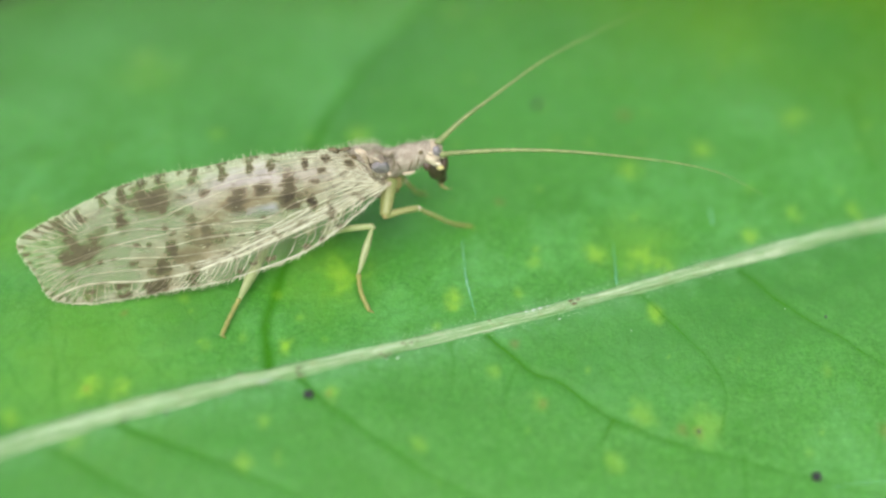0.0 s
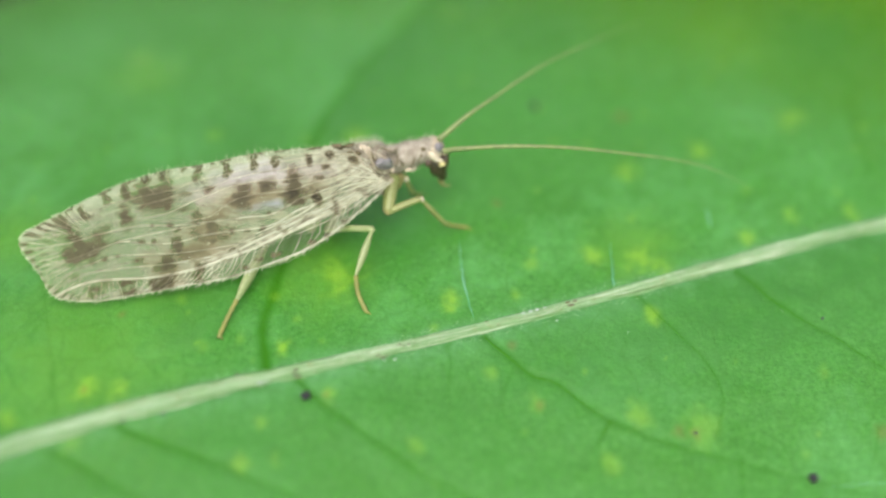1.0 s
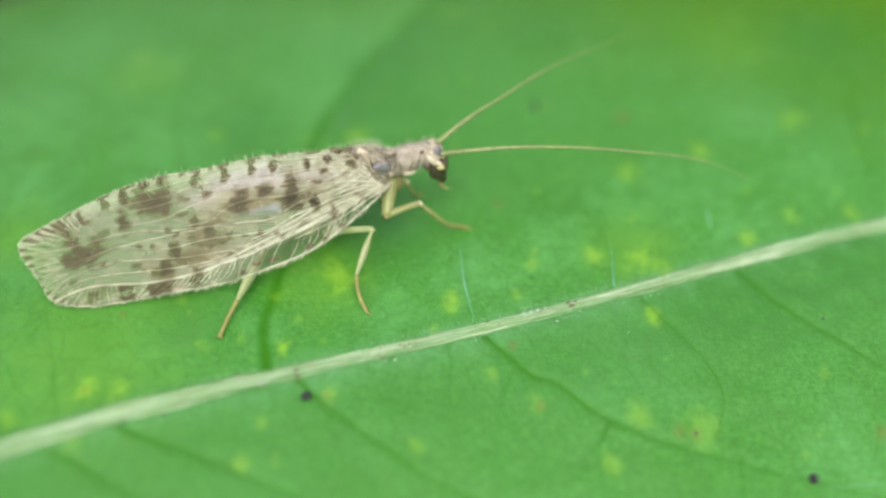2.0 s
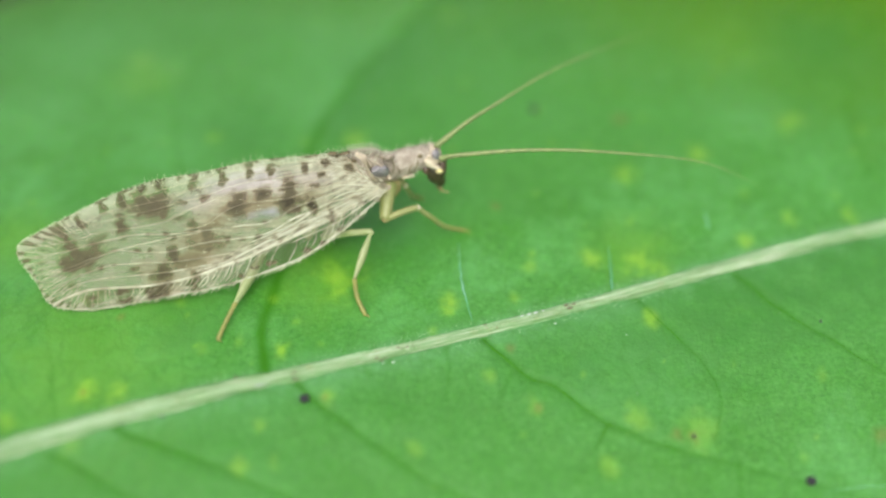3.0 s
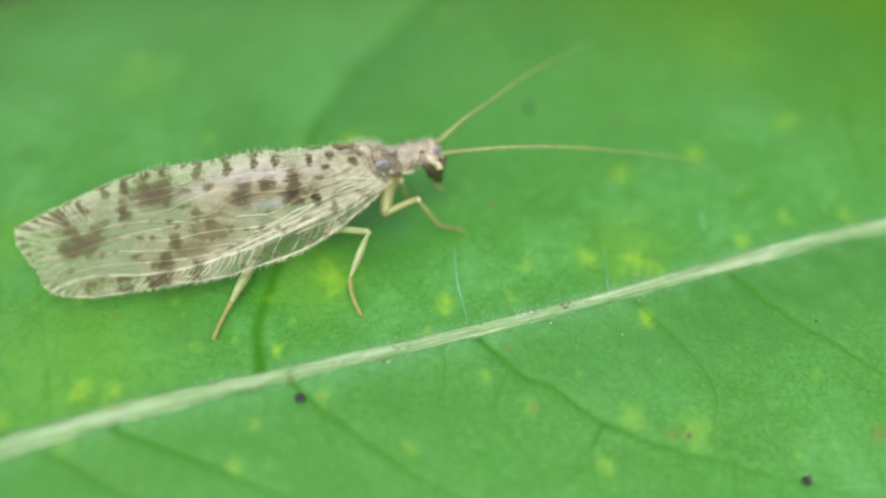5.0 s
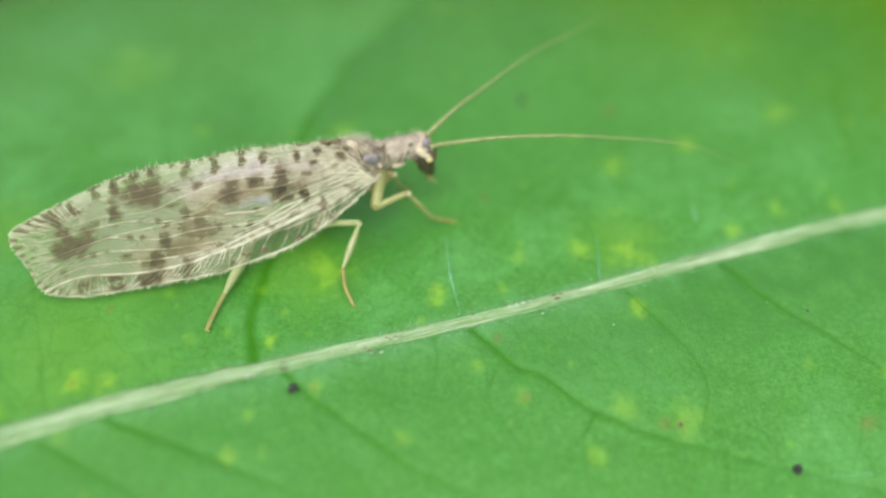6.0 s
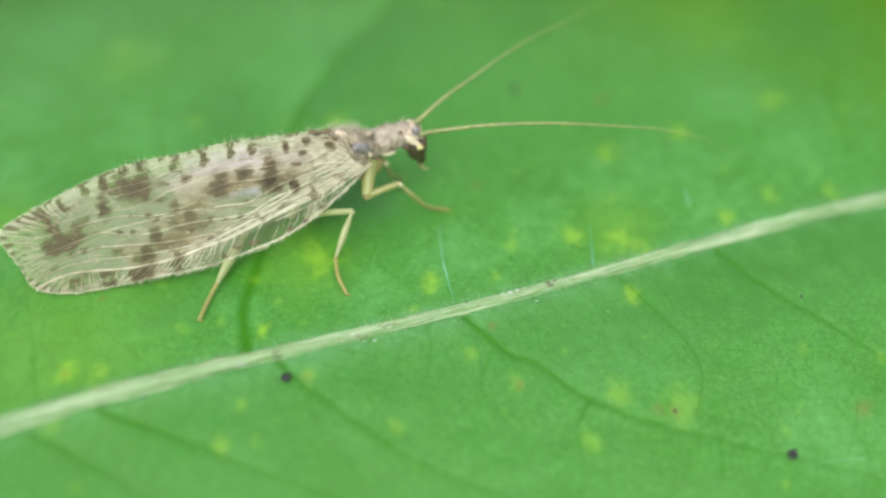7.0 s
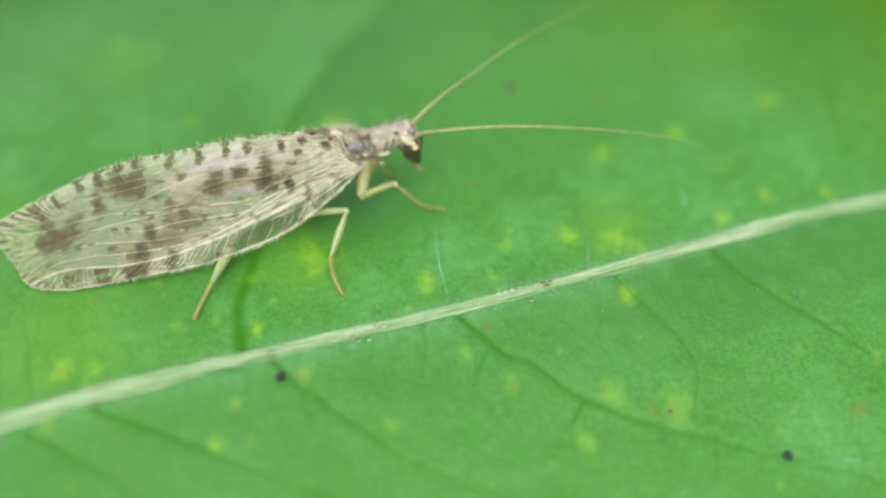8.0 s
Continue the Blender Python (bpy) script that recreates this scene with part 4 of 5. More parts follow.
def wing_mesh(side, shrink=1.0, lift=0.0):
    """The membrane, with its brown marks and soft tints as masks."""
    bm = bmesh.new()
    layers = bm.verts.layers
    sheet = layers.float_vector.new("sheet")
    lay, warm, shine, blue, bare, root, outer, fold = [layers.float.new(n) for n in ("blotch", "warm", "sheen", "sky_glint", "clear", "base", "outer", "fold")]
    na, nb, rows = (330, 116, []) if shrink == 1 and side > 0 else (160, 60, [])
    end = min(EDGE_A[0][-1][0], EDGE_A[1][-1][0])
    for i in range(na + 1):
        a = end * (1 - (1 - i / na) ** 1.25)
        lo, hi = edge(EDGE_A[0], a), edge(EDGE_A[1], a)
        stem = stem_b(a)
        row = []
        for j in range(nb + 1):
            b = lo + (hi - lo) * j / nb
            aa, bb = a * shrink, b * shrink + (0.06 if shrink < 1 else 0)
            v = bm.verts.new(wing_point(aa, bb, side, lift) * MM)
            v[outer] = min(1, max(0, (a - 2.4) / 1.8))
            v[sheet] = (a * 1.1, (b - 0.9 * hi * max(0, 1 - a / 4.5)) * 15, 3.0 + shrink)
            if shrink == 1:
                v[lay], f = blotch_at(a, b, lo, hi)
                v[warm], v[shine], v[blue] = tint(SMUDGES, a, b, f), tint(SHEEN, a, b, f), tint(SKY_GLINT, a, b, f)
                v[bare] = min(1, max(0, (b - stem - 0.03) * 12)) * min(1, max(0, (3.3 - a)))
                cream = math.exp(-((b - stem + 0.07) / 0.12) ** 2) * min(1, max(0, (4.6 - a) * 0.6))
                cream = max(cream, 0.9 * math.exp(-((hi - b - 0.05) / 0.075) ** 2) * min(1, max(0, (a - 3.2) * 2)))
                v[fold] = ease(1.3 - (b - lo) / 0.26 + 0.5 * f)
                v[bare] = v[bare] if side > 0 else 0.45
                v[root] = max(cream, min(1, max(0, 1.45 - math.hypot(a * 0.8, b) + 0.4 * f)))
            else:
                v[bare] = 1.0
            row.append(v)
        rows.append(row)
    for r0, r1 in zip(rows, rows[1:]):
        for j in range(nb):
            bm.faces.new((r0[j], r1[j], r1[j + 1], r0[j + 1]))
    bmesh.ops.remove_doubles(bm, verts=bm.verts, dist=1e-7)
    return bm


STEM_LINE = [(q.x, q.y) for q in smooth_line([(x, y, 0) for x, y in STEM_VEINS[0][2]], 60)]


def stem_b(a):
    """Where the stout front stem of the wing runs."""
    return edge(STEM_LINE, a)


def vein_tube(bm, layers, pts, side, radius, pale, seed):
    """One raised vein over the membrane, pale in dashes and dark where it crosses a mark."""
    dark, lit = layers
    line = [wing_point(p.x, p.y, side, 0.005) for p in pts]
    run, tone = 0.0, []
    for i, p in enumerate(pts):
        run += (line[i] - line[i - 1]).length if i else 0
        d = noise.noise(Vector((run * 3.4, seed * 3.7, 1.3))) + 0.4 * noise.noise(Vector((run * 11, seed * 2.1, 6.3)))
        k = blotch_at(p.x, p.y, edge(EDGE_A[0], p.x), edge(EDGE_A[1], p.x))[0]
        dash = ease((-d - 0.22) * 5) * 0.7 * (0 if radius > 0.02 or p.x < 0.3 else 1)
        glow = pale * (0.6 if p.x < 1 else min(1, max(0.3, 1 - (p.x - 4.2) / 1.6))) * (0.25 + 0.75 * ease(0.5 + d * (2.0 if radius > 0.017 else 4.0)))
        tone.append((max(dash, min(0.9, k * 1.05)), glow * (1 - k)))
    last = len(pts) - 1
    rings = tube(bm, line, lambda f: radius * (1 - 0.5 * f) * min(1, 0.4 + 6 * f) * (0.75 + 0.55 * tone[round(f * last)][1] + 0.5 * tone[round(f * last)][0]), 5, 1.0, False)
    for ring, (d, g) in zip(rings, tone):
        for v in ring:
            v[dark], v[lit] = d, g


def wing_veins(side):
    """The stout stem, its branches to the tip, the root's fan, the forks of the rim and the cross veins of the front margin."""
    made = []

    def strand(name, lines, seed):
        bm = bmesh.new()
        layers = bm.verts.layers.float.new("dark"), bm.verts.layers.float.new("lit")
        for i, (pts, radius, pale) in enumerate(lines):
            vein_tube(bm, layers, pts, side, radius, pale, seed + 0.37 * i)
        made.append((name, bm))

    seed = 0.0
    for name, table in (("stem_vein", STEM_VEINS), ("branch_vein", MIDDLE_VEINS), ("branch_vein", FRONT_VEINS), ("branch_vein", BACK_VEINS), ("root_vein", ROOT_VEINS)):
        for radius, pale, pts in table:
            seed += 2.3
            line = smooth_line([(x, y, 0) for x, y in pts], 16 * len(pts))
            fibres = [(line, radius, pale)]
            if radius > 0.018 and name == "stem_vein":
                fibres += [([Vector((p.x, p.y + off * min(1, 2 * p.x) * max(0.3, 1 - p.x / 6), 0)) for p in line[6:]], 0.009, 0.8) for off in (-0.05, 0.04)]
            strand(name, fibres, seed)
    strand("wing_margin", [([Vector((a, edge(EDGE_A[1], a) - 0.012, 0)) for a in np.linspace(0.03, 5.9, 140)], 0.015, 0.8)], 7)
    strand("wing_margin", [([Vector((a, edge(EDGE_A[0], a) + 0.012, 0)) for a in np.linspace(0.3, 6.3, 140)], 0.006, 0.3)], 8)
    for k, (a0, b0, a1, b1) in enumerate(FORKS):
        strand("fork_vein", [(smooth_line([(a0, b0, 0), ((a0 + a1) / 2 + 0.05, (b0 + b1) / 2, 0), (a1, b1, 0)], 26), 0.006, 0.08)], 30 + k)
    # the forks that fan out to the rim of the tip
    rnd = random.Random(8)
    fan = []
    for k in range(28):
        way = -1.3 + 3.05 * k / 27 + rnd.uniform(-0.03, 0.03)
        far = 1.0
        while far > 0.3:
            a, b = 5.15 + far * 1.5 * math.cos(way), 0.38 + far * 1.15 * math.sin(way)
            if a < 6.56 and edge(EDGE_A[0], a) + 0.015 < b < edge(EDGE_A[1], a) - 0.015:
                break
            far -= 0.01
        near = far - rnd.uniform(0.28, 0.40)
        bend = rnd.uniform(-0.05, 0.05)
        fan.append((smooth_line([(5.15 + near * 1.5 * math.cos(way + bend), 0.38 + near * 1.15 * math.sin(way + bend), 0), (5.15 + (near + far) * 0.75 * math.cos(way), 0.38 + (near + far) * 0.575 * math.sin(way), 0), (a, b, 0)], 14), 0.0075, 0.15 if b < 0.5 else 0.3))
    strand("rim_venation", fan, 80)
    # short slanting cross veins between the stem and the front margin
    lines = []
    spots = [0.40, 0.50, 0.60, 0.68, 0.76, 0.84, 0.90, 0.97, 1.03, 1.33, 1.40, 1.62, 2.02, 2.36, 2.52] + [2.66 + 0.095 * i for i in range(22)]
    for i, a in enumerate(spots):
        a += rnd.uniform(-0.03, 0.03)
        b0 = stem_b(a) + 0.01
        a1 = a + 0.30 * min(1, 0.35 + 0.5 * a) + rnd.uniform(-0.08, 0.08)
        b1 = edge(EDGE_A[1], a1) - 0.015
        lines.append((smooth_line([(a, b0, 0), (a + rnd.uniform(0.05, 0.2), b0 + rnd.uniform(0.4, 0.6) * (b1 - b0), 0), (a1, b1, 0)], 12), rnd.uniform(0.008, 0.014) if a < 1.1 else rnd.uniform(0.006, 0.009), rnd.uniform(0.5, 1.0)))
        if a < 1.7 and rnd.random() < 0.5:
            lines.append((smooth_line([(a + 0.08, 0.5 * (b0 + b1), 0), (a1 - rnd.uniform(0.08, 0.2), b1 - 0.01, 0)], 6), 0.007, 0.7))
    strand("cross_venation", lines, 50)
    return made


def wing_hairs(side):
    """Bristles along the front margin and the back edge."""
    bm = bmesh.new()
    rnd = random.Random(12 + side)
    for i in range(330):
        a = rnd.uniform(0.2, 4.6) if i % 3 else rnd.uniform(0.3, 2.2)
        b = edge(EDGE_A[1], a)
        p = wing_point(a, b, side)
        q = wing_point(a + rnd.uniform(0.05, 0.28), b + 0.2, side, rnd.uniform(-0.08, 0.12))
        hair(bm, p, q - p, rnd.uniform(0.05, 0.14), 0.0032)
    for i in range(170):
        a = rnd.uniform(0.3, 4.4)
        b = edge(EDGE_A[0], a)
        p = wing_point(a, b + rnd.uniform(0, 0.1), side)
        q = p + Vector((rnd.uniform(-0.10, 0.06), rnd.uniform(-0.1, 0.1), 0.2))
        hair(bm, p, q - p, rnd.uniform(0.08, 0.22), 0.0026)
    for i in range(260):
        a = 6.55 - 2.4 * rnd.random() ** 1.6
        low = i % 2
        b, out_b = (edge(EDGE_A[1], a), 0.2) if low else (edge(EDGE_A[0], a), -0.2)
        p = wing_point(a, b, side)
        q = wing_point(a + 0.25 * max(0, a - 4.2) / 2, b + out_b, side)
        hair(bm, p, q - p, rnd.uniform(0.025, 0.06), 0.003)
    for i in range(160):
        a, f = rnd.uniform(0.2, 6.0), rnd.random()
        b = edge(EDGE_A[0], a) * f + edge(EDGE_A[1], a) * (1 - f)
        p = wing_point(a, b, side)
        q = wing_point(a + 0.12, b, side, 0.08)
        hair(bm, p, q - p, rnd.uniform(0.05, 0.10), 0.0026)
    return bm


# the other foreleg, drawn in under the neck: hip, knee, ankle, foot, root
FORE_LEFT = ((-0.93, 0.72, 1.25), (-0.7, 0.62, 1.15), (-0.59, 0.78, 0.75), (-0.43, 1.23, 0.25), (-1.04, 0.75, 1.35))


def build_lacewing():
    bug = new("lacewing")
    bug.location = BASE * MM
    tagged(bug, label="brown lacewing with mottled translucent wings standing on the leaf", category="insect")
    rocking = []

    # thorax with its plates
    bm = bmesh.new()
    blob(bm, spine(0.45, 0, 1.58), (0.56, 0.36, 0.42), (0, 0, AIM), 0.12, 4)
    blob(bm, spine(-0.15, 0, 1.60), (0.42, 0.30, 0.36), (0, 0, AIM), 0.12, 3)
    blob(bm, spine(0.65, -0.26, 1.28), (0.22, 0.16, 0.24), (0, 0, AIM), 0.15, 3, 0, 4)
    thorax = part("thorax", bm, BODY, bug, "pinkish grey hairy thorax")
    rocking.append(thorax)
    for c, s, tn, mat, nm in (((0.66, -0.34, 1.79), (0.165, 0.06, 0.165), (20, 20, 12), SLATE, "side_plate"),
                              ((0.45, -0.3, 2.02), (0.05, 0.06, 0.16), (0, -40, 10), HEAD, "back_plate"),
                              ((0.36, -0.24, 2.12), (0.11, 0.06, 0.05), (15, 30, 10), CREAM, "back_plate"),
                              ((0.64, -0.37, 1.5), (0.06, 0.04, 0.03), (0, 20, 0), BROWN, "wing_hinge"),
                              ((0.79, -0.36, 1.39), (0.075, 0.06, 0.075), (0, 0, 0), HEAD, "wing_root"),
                              ((0.83, -0.36, 1.64), (0.045, 0.04, 0.04), (0, 0, 0), HEAD, "side_knob"),
                              ((0.47, -0.36, 1.6), (0.16, 0.03, 0.022), (0, 38, 10), HEAD, "side_ridge"),
                              ((0.09, -0.12, 2.13), (0.1, 0.04, 0.018), (10, -6, 10), OLIVE, "back_mark")) + (
                              ((-0.13, -0.12, 2.16), (0.09, 0.04, 0.018), (10, 6, 10), OLIVE, "back_mark"),
                              ((0.23, -0.26, 2.04), (0.06, 0.04, 0.035), (10, 40, 10), OLIVE, "back_mark"),
                              ((0.86, -0.24, 1.99), (0.1, 0.05, 0.07), (0, 0, 10), BODY, "side_fold"),
                              ((0.93, -0.2, 1.25), (0.13, 0.10, 0.15), (0, 10, 10), MOUTH, "side_wall")):
        bm = bmesh.new()
        blob(bm, spine(*c), s, tn, 0.45, 3, 0, len(nm) + c[0])
        part(nm, bm, mat, thorax)
    for nm, mat, radius, pts in (("ridge", HEAD, 0.013, [(0.37, -0.36, 2.19), (0.43, -0.36, 1.96), (0.53, -0.36, 1.71), (0.64, -0.36, 1.49)]),
                                ("ridge", HEAD, 0.01, [(0.49, -0.36, 2.1), (0.62, -0.36, 2.0), (0.77, -0.36, 1.84)]),
                                ("ridge", HEAD, 0.012, [(0.82, -0.36, 1.75), (0.84, -0.36, 1.64), (0.81, -0.36, 1.52)]),
                                ("ridge", HEAD, 0.009, [(0.1, -0.36, 2.21), (0.23, -0.36, 2.0), (0.4, -0.36, 1.67)]),
                                ("crease", OLIVE, 0.008, [(0.43, -0.36, 2.15), (0.5, -0.36, 1.91), (0.6, -0.36, 1.65)]),
                                ("crease", OLIVE, 0.008, [(0.88, -0.36, 2.13), (0.92, -0.36, 1.88), (0.89, -0.36, 1.69)]),
                                ("crease", OLIVE, 0.007, [(0.54, -0.36, 2.23), (0.69, -0.36, 2.13), (0.82, -0.36, 2.06)]),
                                ("ridge", HEAD, 0.009, [(0.6, -0.36, 1.5), (0.47, -0.36, 1.43), (0.31, -0.36, 1.39)])):
        bm = bmesh.new()
        tube(bm, smooth_line([spine(*p) for p in pts], 16), lambda f: radius * (0.5 + math.sin(math.pi * f)), 7)
        part(nm, bm, mat, thorax)
    bm = bmesh.new()
    rnd = random.Random(3)
    for _ in range(260):
        th, ph = rnd.uniform(0, 6.28), rnd.uniform(0.1, 1.5)
        d = Vector((math.cos(th) * math.cos(ph) * 0.56, math.sin(th) * math.cos(ph) * 0.36, math.sin(ph) * 0.42))
        hair(bm, spine(0.45, 0, 1.58) + d * 0.97, d + Vector((0.1, 0, 0.2)), rnd.uniform(0.10, 0.24), 0.003)
    part("bristles", bm, HAIR, thorax, "pale bristles", "stuff")

    # prothorax: the neck-like front, ringed
    bm = bmesh.new()
    neck = smooth_line([spine(*p) for p in ((0.75, 0, 1.55), (1.12, 0, 1.645), (1.42, 0, 1.70), (1.66, 0, 1.74))], 22)
    tube(bm, neck, lambda f: 0.295 + 0.010 * math.sin(f * 17) - 0.075 * f, 18, 0.9)
    prothorax = part("prothorax", bm, NECK, bug, "pinkish brown ringed prothorax")
    rocking.append(prothorax)
    for c, s in (((1.20, -0.2, 1.47), (0.13, 0.035, 0.03)),):
        bm = bmesh.new()
        blob(bm, spine(*c), s, (0, -8, AIM), 0.3, 2, 0, c[0])
        part("neck_fold", bm, CREAM, prothorax, "cream fold under the neck")
    for c, s, tn in (((1.36, -0.24, 1.72), (0.012, 0.02, 0.13), (0, 12, 8)), ((1.22, -0.26, 1.66), (0.011, 0.02, 0.15), (0, 18, 8)), ((1.02, -0.27, 1.70), (0.012, 0.02, 0.12), (0, -20, 8))):
        bm = bmesh.new()
        blob(bm, spine(*c), s, tn, 0.4, 2, 0, c[0])
        part("crease", bm, OLIVE, prothorax, "dark crease of the neck")
    bm = bmesh.new()
    for _ in range(110):
        p, a = rnd.choice(neck), rnd.uniform(0, 6.28)
        d = Vector((0, math.cos(a), math.sin(a)))
        hair(bm, p + d * 0.26, d + Vector((0.25, 0, 0)), rnd.uniform(0.07, 0.16), 0.003)
    part("bristles", bm, HAIR, prothorax, "pale bristles", "stuff")

    # abdomen, ringed and tapering
    bm = bmesh.new()
    tail = smooth_line([spine(*p) for p in ((-0.1, 0, 1.50), (-1.0, 0, 1.43), (-1.9, 0, 1.32), (-2.7, 0, 1.16))], 40)
    tube(bm, tail, lambda f: (0.33 - 0.10 * f) * (1 + 0.06 * math.sin(f * 56)) * min(1, 0.3 + 6 * (1 - f)), 16, 0.95)
    rocking.append(part("abdomen", bm, ABDOMEN, bug, "pinkish segmented abdomen seen through the wings"))

    # head, hanging from the neck: cream and grey above, dark eyes and face below
    bm = bmesh.new()
    blob(bm, spine(1.66, 0, 1.74), (0.19, 0.25, 0.21), (0, 25, AIM), 0.06, 4)
    blob(bm, spine(1.74, 0, 1.46), (0.12, 0.17, 0.22), (0, 15, AIM), 0.05, 3)
    head = part("head", bm, HEAD, bug, "cream and brown head")
    rocking.append(head)
    for nm, c, s, tn, mat, lb in (("eye", (1.70, -0.20, 1.43), (0.155, 0.09, 0.215), (0, -14, 8), EYE, "glossy dark compound eye"), ("eye", (1.70, 0.20, 1.43), (0.155, 0.09, 0.215), (0, -14, 8), EYE, "glossy dark compound eye"),
                                  ("cheek", (1.76, -0.29, 1.575), (0.066, 0.03, 0.048), (0, -12, 0), YELLOW, "small yellow cheek spot"), ("crown_plate", (1.72, -0.17, 1.87), (0.075, 0.09, 0.11), (20, -18, 0), SLATE, "grey crown"),
                                  ("temple", (1.60, -0.25, 1.74), (0.065, 0.05, 0.15), (0, -38, 8), CREAM, "cream temple"), ("temple", (1.72, -0.275, 1.655), (0.075, 0.03, 0.045), (0, 22, 8), CREAM, "cream temple")) + (
                                  ("temple", (1.80, -0.235, 1.80), (0.022, 0.03, 0.085), (0, -14, 8), CREAM, "cream temple"), ("brow", (1.43, -0.19, 1.90), (0.04, 0.03, 0.045), (0, 30, 0), OLIVE, "brown mark"), ("brow", (1.58, -0.24, 1.90), (0.04, 0.03, 0.03), (0, 30, 0), CREAM, "cream mark"),
                                  ("socket", (1.87, -0.21, 1.79), (0.045, 0.05, 0.085), (0, 0, 0), BROWN, "dark antenna socket"), ("nape", (1.53, -0.20, 1.57), (0.07, 0.07, 0.09), (0, -20, 8), BROWN, "dark brown back of the head"),
                                  ("face", (1.84, -0.12, 1.49), (0.085, 0.13, 0.20), (0, 8, 0), BROWN, "dark brown face"), ("muzzle", (1.79, -0.12, 1.24), (0.105, 0.11, 0.15), (0, -12, 0), EYE, "olive brown muzzle"), ("jaw", (1.80, -0.10, 1.09), (0.04, 0.05, 0.06), (0, -25, 0), MOUTH, "amber mouthparts")):
        bm = bmesh.new()
        blob(bm, spine(*c), s, tn, 0.10, 3, 0, c[0] * 7)
        part(nm, bm, mat, head, lb)
    for line in (((1.79, -0.14, 1.06), (1.86, -0.16, 0.98), (1.95, -0.17, 0.95)), ((1.76, -0.05, 1.05), (1.79, -0.06, 0.96), (1.84, -0.07, 0.90))):
        bm = bmesh.new()
        tube(bm, smooth_line([spine(*p) for p in line], 12), lambda f: 0.020 * (1 - 0.35 * f) * (1 + 0.15 * math.sin(f * 14)), 7)
        part("palp", bm, MOUTH, head, "amber palp")

    # antennae of many short joints, modelled from their root
    feelers = []
    for root, line in (((0.01, 0.4, 1.96), [(0.0, 0.0, 0.0), (0.25, 0.02, 0.04), (1.16, 0.1, 0.07), (2.18, 0.2, -0.0), (3.21, 0.3, -0.16), (4.26, 0.4, -0.37), (5.01, 0.46, -0.63), (5.8, 0.5, -1.11)]),
                       ((-0.09, 0.72, 2.0), [(0.0, 0.0, 0.0), (0.46, 0.38, 0.22), (0.98, 0.83, 0.35), (1.93, 1.68, 0.52), (2.95, 2.68, 0.41), (4.03, 3.78, 0.19)])):
        bm = bmesh.new()
        tube(bm, smooth_line([Vector(p) for p in line], 240), lambda f: (0.056 if f < 0.02 else 0.050 * (1 - f) ** 1.3 + 0.003) * (1 + 0.13 * math.sin(f * 2 * math.pi * 58)), 7)
        ob = part("antenna", bm, FEELER, head, "long straw-coloured beaded antenna")
        feelers.append((ob, own(root)))
        bm = bmesh.new()
        blob(bm, own(root), (0.075, 0.055, 0.055), (0, 0, AIM), 0.1, 2)
        part("scape", bm, FEELER, head, "stout straw-coloured antenna base")

    # wings
    for side in (1, -1):
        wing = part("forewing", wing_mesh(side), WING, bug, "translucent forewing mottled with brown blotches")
        rocking.append(wing)
        for nm, bm in wing_veins(side):
            part(nm, bm, VEIN, wing, "", "stuff" if nm.endswith("venation") else "")
        part("fringe", wing_hairs(side), HAIR, wing, "pale bristles along the wing", "stuff")
        rocking.append(part("hindwing", wing_mesh(side, 0.86, -0.16), WING, bug, "clear hindwing folded under the forewing"))

    # legs: hip, knee, ankle, foot; the feet stay where they stand
    legs = []
    for nm, hip, knee, ankle, foot, coxa in (
            ("fore", (-1.03, -0.17, 1.0), (-0.45, 0.06, 1.1), (0.02, 0.15, 0.52), (0.42, 0.34, 0.22), (-0.97, 0.4, 1.35)),
            ("mid", (-2.13, -0.3, 0.7), (-1.27, -0.7, 1.13), (-1.55, -1.35, 0.6), (-1.36, -1.74, 0.07), (-1.51, 0.29, 1.3)),
            ("hind", (-2.41, -0.29, 0.69), (-2.93, 0.1, 0.79), (-3.63, -1.72, 0.36), (-3.9, -2.39, 0.08), (-1.99, 0.19, 1.3))):
        for side in (1, -1):
            h, k, a, f, c = [Vector(p) if side > 0 else tucked(p) for p in (hip, knee, ankle, foot, coxa)]
            if side < 0 and nm == "fore":
                h, k, a, f, c = [Vector(p) for p in FORE_LEFT]
            f = on_leaf(f.x, f.y, 0.03)
            if side < 0:
                a = Vector((a.x, a.y, max(a.z, f.z + 0.15)))
            h, k, a, f, c = [own(p) for p in (h, k, a, f, c)]
            bm = bmesh.new()
            tube(bm, smooth_line([c, (c + h) / 2 + Vector((0, 0, 0.03)), h], 14), lambda t: (0.16 if nm == "fore" else 0.098) - (0.060 if nm == "fore" else 0.030) * t, 9)
            coxa_ob = part("coxa", bm, SHIN if nm == "fore" else SHANK, bug)
            rocking.append(coxa_ob)
            bm = bmesh.new()
            blob(bm, h, (0.066, 0.060, 0.062), (0, 0, 0), 0.15, 2)
            part("trochanter", bm, MOUTH if nm == "fore" else SHANK, coxa_ob, "amber hip joint" if nm == "fore" else "")
            bm = bmesh.new()
            tube(bm, smooth_line([h, (h + k) / 2 + Vector((0, 0, 0.02)), k], 16), lambda t: 0.068 - 0.008 * t, 9)
            femur = part("femur", bm, SHIN if nm == "fore" else SHANK, bug)
            bm = bmesh.new()
            fat = 0.012 if nm == "fore" else 0.052 if nm == "mid" else 0.074
            tube(bm, smooth_line([k, (k + a) / 2, a], 20), lambda t: (0.046 if nm == "hind" else 0.034) + fat * math.sin(math.pi * t ** (1.9 if nm == "hind" else 1.0)) ** 1.2, 9, 0.8)
            tibia = part("tibia", bm, SHIN if nm == "fore" else SHANK, bug)
